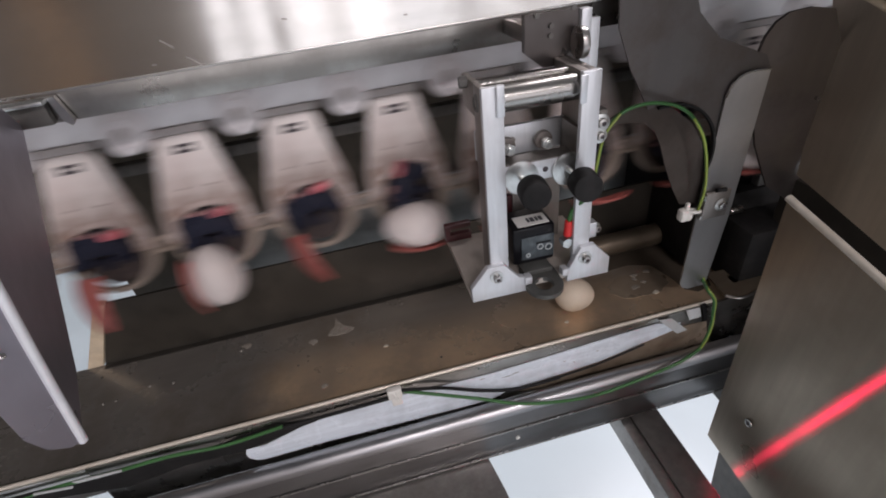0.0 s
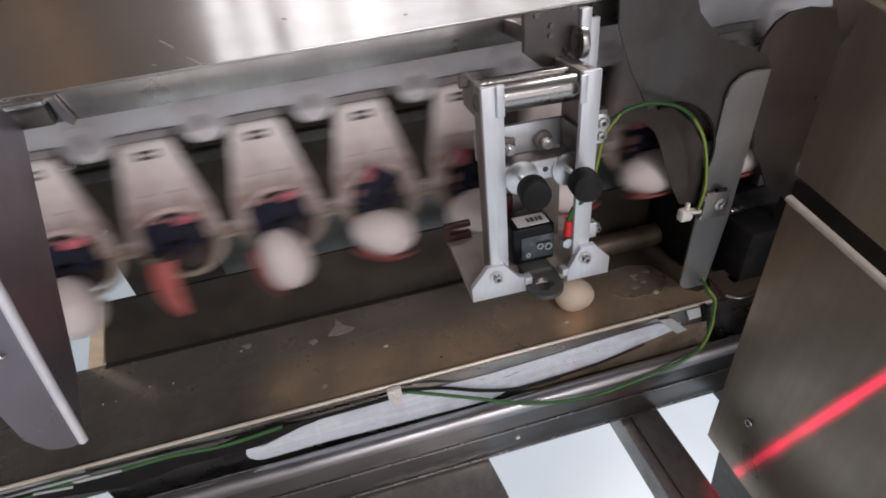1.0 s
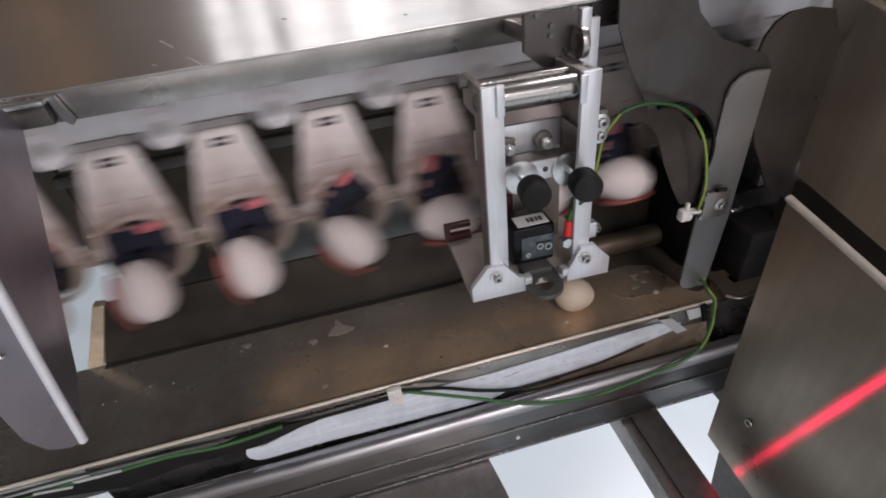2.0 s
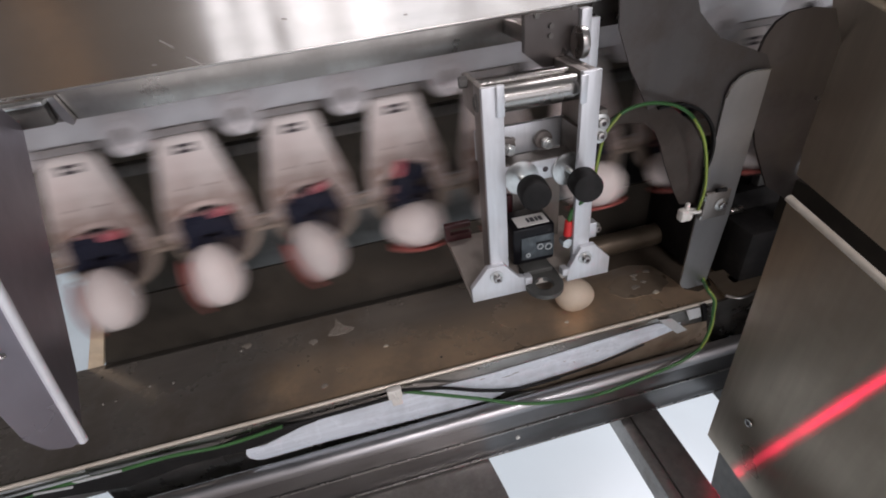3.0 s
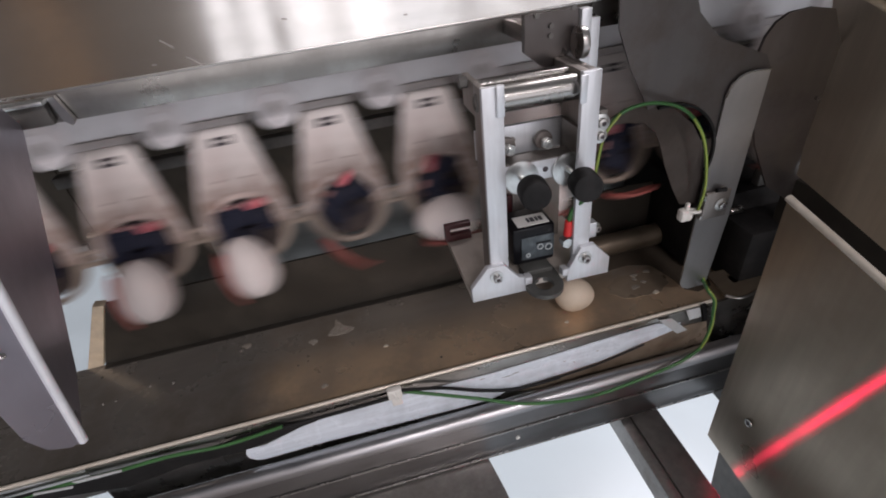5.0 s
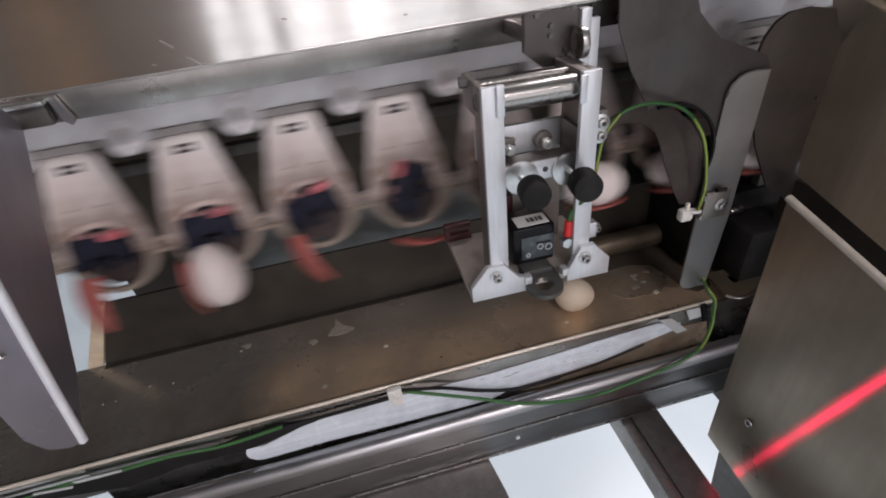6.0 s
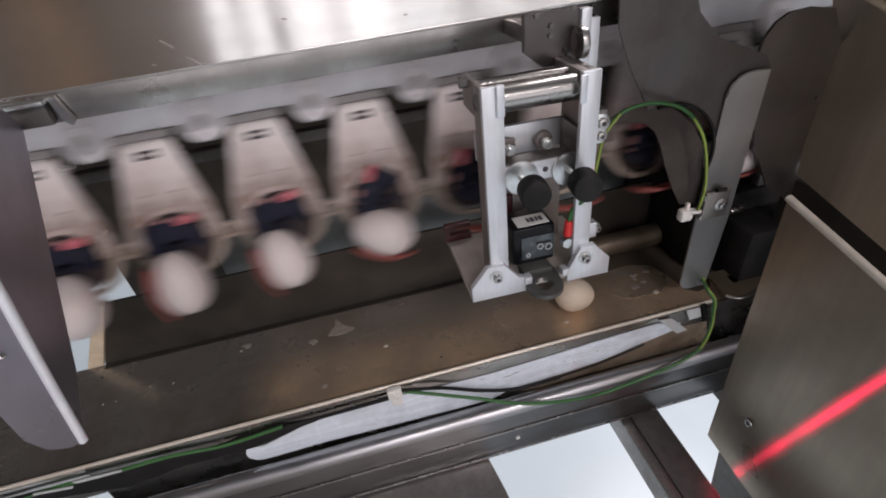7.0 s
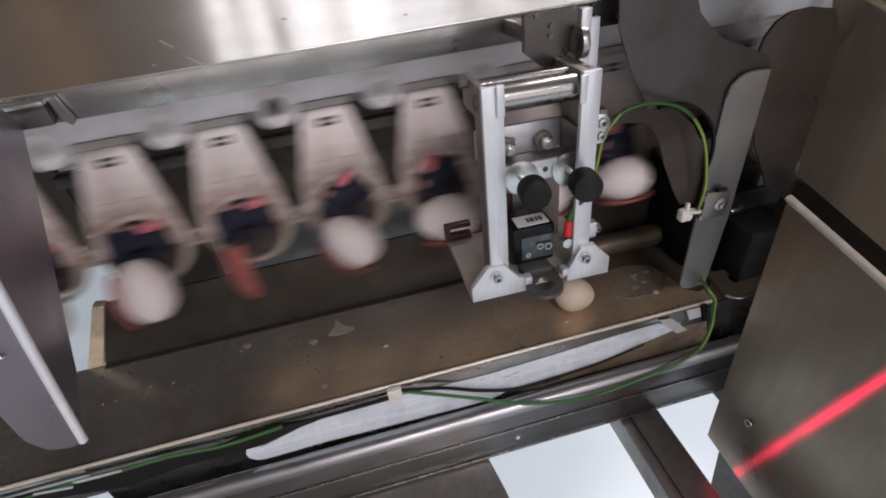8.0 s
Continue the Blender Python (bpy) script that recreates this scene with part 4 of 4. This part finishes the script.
part("sleeve", rod((0.0845, 0.006, 0.038), (0.0855, 0.006, 0.052), 0.0034, seg=16, bevel=0.0008), RED_SLEEVE, stand, "red cable sleeve")
part("lead", tube([(0.0855, 0.006, 0.052), (0.0880, 0.004, 0.064), (0.0960, -0.004, 0.078), (0.1020, 0.006, 0.088), (0.1035, 0.030, 0.100)], 0.0019), GREEN, stand, "green lead")
part("lug_nut", rod((0.0835, 0.002, 0.033), (0.0835, 0.010, 0.033), 0.0046, seg=6), ZINC, stand)
part("side_lug", box((0.1007, 0.004, 0.032), (0.1090, 0.012, 0.046), 0.001), ALU, stand)
screw(stand, (0.1115, 0.012, 0.036), (0.2, -1, 0.1), 0.0028)
screw(stand, (0.1242, 0.0385, 0.1143), (0, -1, 0.1), 0.0042)
screw(stand, (0.1237, 0.0385, 0.1038), (0, -1, 0.1), 0.0036)
part("side_block", box((0.1007, 0.0395, 0.097), (0.1300, 0.050, 0.124), 0.001), ALU_DULL, stand)
part("hanger", box((0.1070, 0.046, 0.130), (0.1150, 0.054, 0.1965), 0.0008), ALU, stand, "bright hanger bar")
part("hanger", box((0.1155, 0.056, 0.110), (0.1270, 0.062, 0.188), 0.0008), ALU, stand)
part("mount", slab([(0.0660, 0.172), (0.0660, 0.197), (0.1068, 0.197), (0.1068, 0.160), (0.0800, 0.160)], Matrix.Translation((0, 0.050, 0)), 0.006), COVER_STEEL, stand, "dull mounting plate")
part("mount_disc", rod((0.1010, 0.040, 0.176), (0.1065, 0.040, 0.176), 0.0112, seg=28, bevel=0.0008), CHROME, stand)
part("mount_arm", box((0.070, 0.0562, 0.176), (0.103, 0.1135, 0.188), 0.001), STEEL_SHADE, stand)
for u, v in ((0.0745, 0.196), (0.0855, 0.188), (0.0852, 0.1815), (0.1020, 0.198)):
    part("mount_screw", rod((u, 0.0498, v), (u, 0.0480, v), 0.0019, seg=12), STEEL_DARK, stand)

# ---------------------------------------------------------------- what lies in the tray
solid("egg", egg_mesh(0.050, 0.0445), EGG_TAN, "tan hen's egg lying in the tray", "egg", m=pose(0.2300, 0.4215, TZ + 0.0220, 0, 86, -24))
STAIN = mat("dried_smear", (0.30, 0.265, 0.225), 0.5, 0, 0.2, (200, 200, 200), 0.2, 0.7, (0.24, 0.20, 0.16), 90)
ring = [(0.042 * math.cos(radians(12 * i)) * (1 + 0.06 * math.sin(2.1 * i)), 0.0235 * math.sin(radians(12 * i)) * (1 + 0.08 * math.cos(1.3 * i))) for i in range(30)]
solid("egg_puddle", slab(ring, Matrix.Translation((0.329, 0.431, TZ + 0.0004)) @ pose(0, 0, 0, -90, 0, 0), 0.0004), PUDDLE, "dried brown egg puddle on the tray floor", "egg residue")
# dark flat patch paints the shade between shaft and puddle
grime = [(0.3169, 0.5122), (0.3546, 0.5092), (0.3972, 0.5105), (0.4590, 0.5108), (0.4374, 0.4540), (0.4141, 0.3973), (0.3921, 0.3924), (0.3792, 0.4020), (0.3762, 0.4306), (0.3659, 0.4612), (0.3375, 0.4723), (0.3060, 0.4708)]
solid("shade_patch", slab(grime, Matrix.Translation((0, 0, TZ + 0.0004)) @ pose(0, 0, 0, -90, 0, 0), 0.0003), SHADE_FILM, "dark patch painting the shade by the shaft on the tray floor", "grime", smooth=False)
SPLAT = [(0.3385, 0.4335, 0.004), (0.3419, 0.4094, 0.0045), (0.3230, 0.4275, 0.0060), (0.3346, 0.4500, 0.005), (0.330, 0.4420, 0.004), (0.2098, 0.3981, 0.003), (-0.019, 0.4354, 0.003), (-0.0988, 0.3967, 0.005), (-0.1101, 0.4743, 0.008), (-0.198, 0.4976, 0.007), (0.355, 0.452, 0.005)]
for i, (sx, sy, sr) in enumerate(SPLAT):
    rnd = random.Random(i)
    ring = [(sr * (0.6 + 0.6 * rnd.random()) * math.cos(a * 0.5236), sr * (0.4 + 0.5 * rnd.random()) * math.sin(a * 0.5236)) for a in range(12)]
    bm = slab(ring, Matrix.Translation((sx, sy, TZ + 0.0012)) @ pose(0, 0, 0, -90, 0, 0), 0.0008)
    solid("shell_fragment", bm, SHELL if i in (1, 5, 6) else STAIN, "small dried egg residue on the tray floor", "egg residue", group="residue")
# splash with a ragged upper edge
splash = [(-0.016, -0.010), (-0.004, -0.013), (0.012, -0.012), (0.020, -0.006), (0.012, 0.000), (0.005, 0.003), (0.001, 0.012), (-0.004, 0.020), (-0.006, 0.008), (-0.009, 0.000), (-0.015, -0.004)]
solid("egg_splash", slab(splash, Matrix.Translation((-0.075, 0.489, TZ + 0.0005)) @ pose(0, 0, 0, -90, 0, 0), 0.0005), STAIN, "pale dried egg splash on the tray floor", "egg residue", smooth=False)
DRIPS = [(-0.2858, 0.465, 0.0034), (-0.3144, 0.469, 0.0030), (-0.3823, 0.505, 0.0018), (-0.3465, 0.500, 0.0016), (-0.3514, 0.458, 0.0022), (-0.3663, 0.458, 0.0020), (-0.2712, 0.439, 0.0013), (-0.305, 0.478, 0.0015), (-0.205, 0.492, 0.0028), (0.0441, 0.395, 0.0016), (-0.13, 0.44, 0.0014), (0.12, 0.41, 0.0013)]
for sx, sy, r in DRIPS:
    bm = rod((sx, sy, TZ), (sx, sy, TZ + r * 0.5), r, seg=12, r2=r * 0.5)
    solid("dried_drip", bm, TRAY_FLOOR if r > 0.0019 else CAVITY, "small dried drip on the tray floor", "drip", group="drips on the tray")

# ---------------------------------------------------------------- the carrier chain
PITCH, SPEED = 0.1, 0.83333
START_X, LABEL_Y, LABEL_Z, LEAN = -0.2545, 0.467, 1.138, -16
FIRST, LAST = -5, 75
EMPTY = {0, 2, 5, 6, 9, 24, 34, 38, 41, 44, 47, 50, 52, 53, 54, 62, 63, 64, 68}
HUB_Z, EGG_X, EGG_Y, EGG_Z = -0.083, -0.0065, -0.016, -0.1235


def carrier_pose(k, t):
    return pose(START_X + k * PITCH - SPEED * t, LABEL_Y, LABEL_Z, LEAN, 0, 0)


def swing(x):
    """How far the cradle has turned out at this place along the chain, in degrees; 0 hangs straight down."""
    xs = (-0.30, -0.157, -0.10, -0.055, -0.02, 0.0, 0.02, 0.0455, 0.07)
    turns = (-4.0, 3.0, 8.0, 20.0, 45.0, 64.0, 73.0, 81.0, 86.0)
    return float(np.interp(x, xs, turns))


def build_carrier():
    c = thing("egg_carrier", I4, "white plastic egg carrier with a red cradle on the chain", "egg carrier", "egg carriers on the chain")
    # tapering plate that ends in two cheeks round the opening
    top, foot, r_in = 0.013, HUB_Z - 0.004, 0.0268
    left = [(-0.0235, top - 0.004), (-0.0310, -0.022), (-0.0395, -0.054), (-0.0430, HUB_Z + 0.006), (-0.0425, foot)]
    right = [(-px, pz) for px, pz in reversed(left)]
    outline = [(0.0205, top), (-0.0205, top)] + left + arc(0, HUB_Z, r_in, 188, -8, 22) + right
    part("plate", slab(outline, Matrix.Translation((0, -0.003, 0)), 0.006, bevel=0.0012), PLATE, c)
    rim_in = []
    for i in range(29):
        ang = radians(362 - 184 * i / 28)
        r = 0.0285 + 0.0085 * abs(math.sin(ang)) ** 0.7
        rim_in.append((r * math.cos(ang), HUB_Z + r * math.sin(ang)))
    part("ring", slab(arc(0, HUB_Z, 0.0425, 178, 362, 28) + rim_in, Matrix.Translation((0, 0.0012, 0)), 0.006, bevel=0.0012), RING_BEIGE, c, "soiled ring round the opening")
    part("hub_disc", rod((0, 0.0075, HUB_Z), (0, 0.0105, HUB_Z), 0.0340, seg=28), HUB_DARK, c, "dark hub disc")
    for sx in (-1, 1):
        ear = part("ear", torus((sx * 0.0455, 0.001, HUB_Z - 0.002), (0, 1, 0), 0.0062, 0.0026, seg=18, ring=6), RING_BEIGE, c)
    slot = part("slot", box((-0.0092, -0.0036, -0.0042), (0.0092, -0.0032, 0.0042), 0.0001), SLOT, c, "dark moulded slot")
    part("slot_bar", box((-0.0040, -0.0042, -0.0012), (0.0055, -0.0037, 0.0014)), PLASTIC, slot)
    for sx in (-1, 1):
        part("mark", box((sx * 0.0135 - 0.0035, -0.0035, -0.0376), (sx * 0.0135 + 0.0035, -0.0031, -0.0356)), MARK, c)
    part("collar", slab(arc(0, HUB_Z, 0.0325, 34, 146, 16) + arc(0, HUB_Z, 0.0275, 146, 34, 16), Matrix.Translation((0, -0.0040, 0)), 0.0008), COLLAR, c, "stained collar above the opening")
    part("shoulder", box((-0.0265, -0.006, 0.0132), (0.0265, 0.004, 0.0202), 0.0016), GREY_PLASTIC, c, "grey shoulder under the chain")
    part("link", box((-0.0494, -0.003, 0.0206), (0.0494, 0.014, 0.062), 0.002), LINK_WHITE, c)
    bm = rod((0.057, 0.012, 0.0215), (0.057, -0.012, 0.0215), 0.0195, seg=30, bevel=0.003)
    boss = part("boss", bm, CHAIN_WHITE, c, "round white chain boss")
    part("boss_rim", torus((0.057, -0.0122, 0.0215), (0, 1, 0), 0.0120, 0.0016, seg=26, ring=6), CHAIN_WHITE, boss)
    part("pin", rod((0.057, -0.0118, 0.0215), (0.057, -0.0145, 0.0215), 0.0055, seg=20, bevel=0.001), GREY_PLASTIC, boss, "grey pin in the boss")
    part("hanger", box((-0.012, 0.0035, -0.045), (0.012, 0.018, 0.05), 0.002), CHAIN_WHITE, c)
    # turning gripper: navy block with its red clip
    bm = box((-0.0275, -0.011, -0.013), (-0.009, 0.004, 0.013), 0.004)
    box((-0.011, -0.013, -0.003), (0.012, 0.004, 0.0180), 0.004, bm)
    box((0.010, -0.011, -0.011), (0.0265, 0.004, 0.012), 0.004, bm)
    box((-0.005, -0.006, -0.020), (0.004, 0.004, -0.006), 0.003, bm)
    grip = part("gripper", bm, NAVY, c, "dark navy gripper block")
    grip.location = (0, -0.004, HUB_Z + 0.004)
    for bx, bz in ((-0.020, 0.0135), (-0.012, 0.0165), (0.003, 0.0185), (0.021, 0.0120), (-0.0255, -0.0100), (0.0235, -0.0090)):
        part("lug", box((bx - 0.0035, -0.0135, bz - 0.004), (bx + 0.0035, 0.0, bz + 0.0035), 0.0015), NAVY, grip)
    part("clip", box((-0.017, -0.012, 0.0162), (0.013, 0.0, 0.0200), 0.0014), CLIP_FADED, grip, "faded pink rubber clip")
    part("clip_end", box((0.009, -0.019, 0.0120), (0.027, -0.004, 0.0205), 0.0035), CLIP_PINK, grip, "red rubber clip end")
    # curved cradle that lies along one side of the egg
    bm = bmesh.new()
    rows = []
    for i in range(13):
        v = i / 12
        z = 0.024 - 0.057 * v
        r = 0.0236 * math.sqrt(max(1 - (z / 0.042) ** 2, 0.05)) + 0.0034
        half = radians(31 - 8 * v) * math.sqrt(1 - 0.8 * (max(0.0, v - 0.7) / 0.3) ** 2)
        rows.append([(r, radians(208) + half * (j / 4 - 1), z) for j in range(9)])
    for sgn in (0, 1):
        for a, b in zip(rows, rows[1:]):
            for p, q, s, u in zip(a, a[1:], b[1:], b):
                vs = [bm.verts.new(((w[0] + 0.002 * sgn) * math.cos(w[1]), (w[0] + 0.002 * sgn) * math.sin(w[1]), w[2])) for w in (p, q, s, u)]
                bm.faces.new(vs)
    bmesh.ops.remove_doubles(bm, verts=bm.verts, dist=0.00005)
    bmesh.ops.bridge_loops(bm, edges=[e for e in bm.edges if e.is_boundary])
    cradle = part("cradle", bm, SPOON_RED, c, "curved faded red rubber cradle")
    cradle.location = (EGG_X, EGG_Y, EGG_Z)
    return c


def moving_children(c):
    grip = next(o for o in c.children if o.name.startswith("gripper"))
    cradle = next(o for o in c.children if o.name.startswith("cradle"))
    return grip, cradle


first = build_carrier()
carriers, eggs = {FIRST: first}, {}
for k in range(FIRST + 1, LAST + 1):
    carriers[k] = copy_thing(first, carrier_pose(k, 0))
egg_data = [finish(egg_mesh(0.0630 + 0.0010 * i, 0.0478 + 0.0006 * (i % 3)), "egg", EGG) for i in range(4)]
for k in range(FIRST, LAST + 1):
    if k not in EMPTY:
        eggs[k] = tagged(new("egg", egg_data[k % 4]), "pale hen's egg held in a moving carrier", "egg", "eggs in the carriers")
for k in (-4, 32, 68):
    part("open_bore", rod((0.057, -0.0158, 0.0215), (0.057, -0.0146, 0.0215), 0.0080, seg=22), SLOT, carriers[k], "dark open bore in the boss")
beam = thing("chain_rail", pose(0, 0, 0), "long grey steel rail that guides the carrier chain", "rail")
part("rail", box((-8.2, 0.500, 1.165), (8.2, 0.515, 1.215), 0.002), STEEL_DARK, beam)
for lx in (-8.0, -5.5, -3.0, -1.0, 1.4, 3.5, 6.0, 8.0):
    part("post", box((lx, 0.516, 0.0), (lx + 0.05, 0.566, 1.21), 0.003), STEEL_DULL, beam)


def cradle_place(k, turn):
    """Where the cradle's middle sits in its carrier; it rises as it turns out, and an empty one springs inwards."""
    up = math.sin(radians(turn))
    spring = 0 if k in eggs else 1
    return EGG_X + 0.003 * up + 0.006 * spring, EGG_Y, EGG_Z + 0.007 * up + 0.006 * spring


def motions():
    for k, c in carriers.items():
        walk(c, [(t, carrier_pose(k, t)) for t in (0.0, 4.0, 8.0)])
        grip, cradle = moving_children(c)
        times = [0.0] + [i / 30 for i in range(1, 240) if -0.34 < START_X + k * PITCH - SPEED * i / 30 < 0.12] + [8.0]
        turns = [swing(START_X + k * PITCH - SPEED * t) for t in times]
        walk(grip, [(t, pose(0, -0.004, HUB_Z + 0.004, 0, -a * 0.85, 0)) for t, a in zip(times, turns)])
        seat = [cradle_place(k, d) for d in turns]
        face, fold = (0, 20) if k in eggs else (40, 60)
        walk(cradle, [(t, pose(*p, 0, -d, 0) @ pose(0, 0, 0, 0, 0, face - fold * math.sin(radians(d)))) for t, p, d in zip(times, seat, turns)])
        if k in eggs:
            lean = random.Random(k).uniform(-5, 5)
            walk(eggs[k], [(t, carrier_pose(k, t) @ pose(*p, 0, -d + lean, 0)) for t, p, d in zip(times, seat, turns)])


motions()
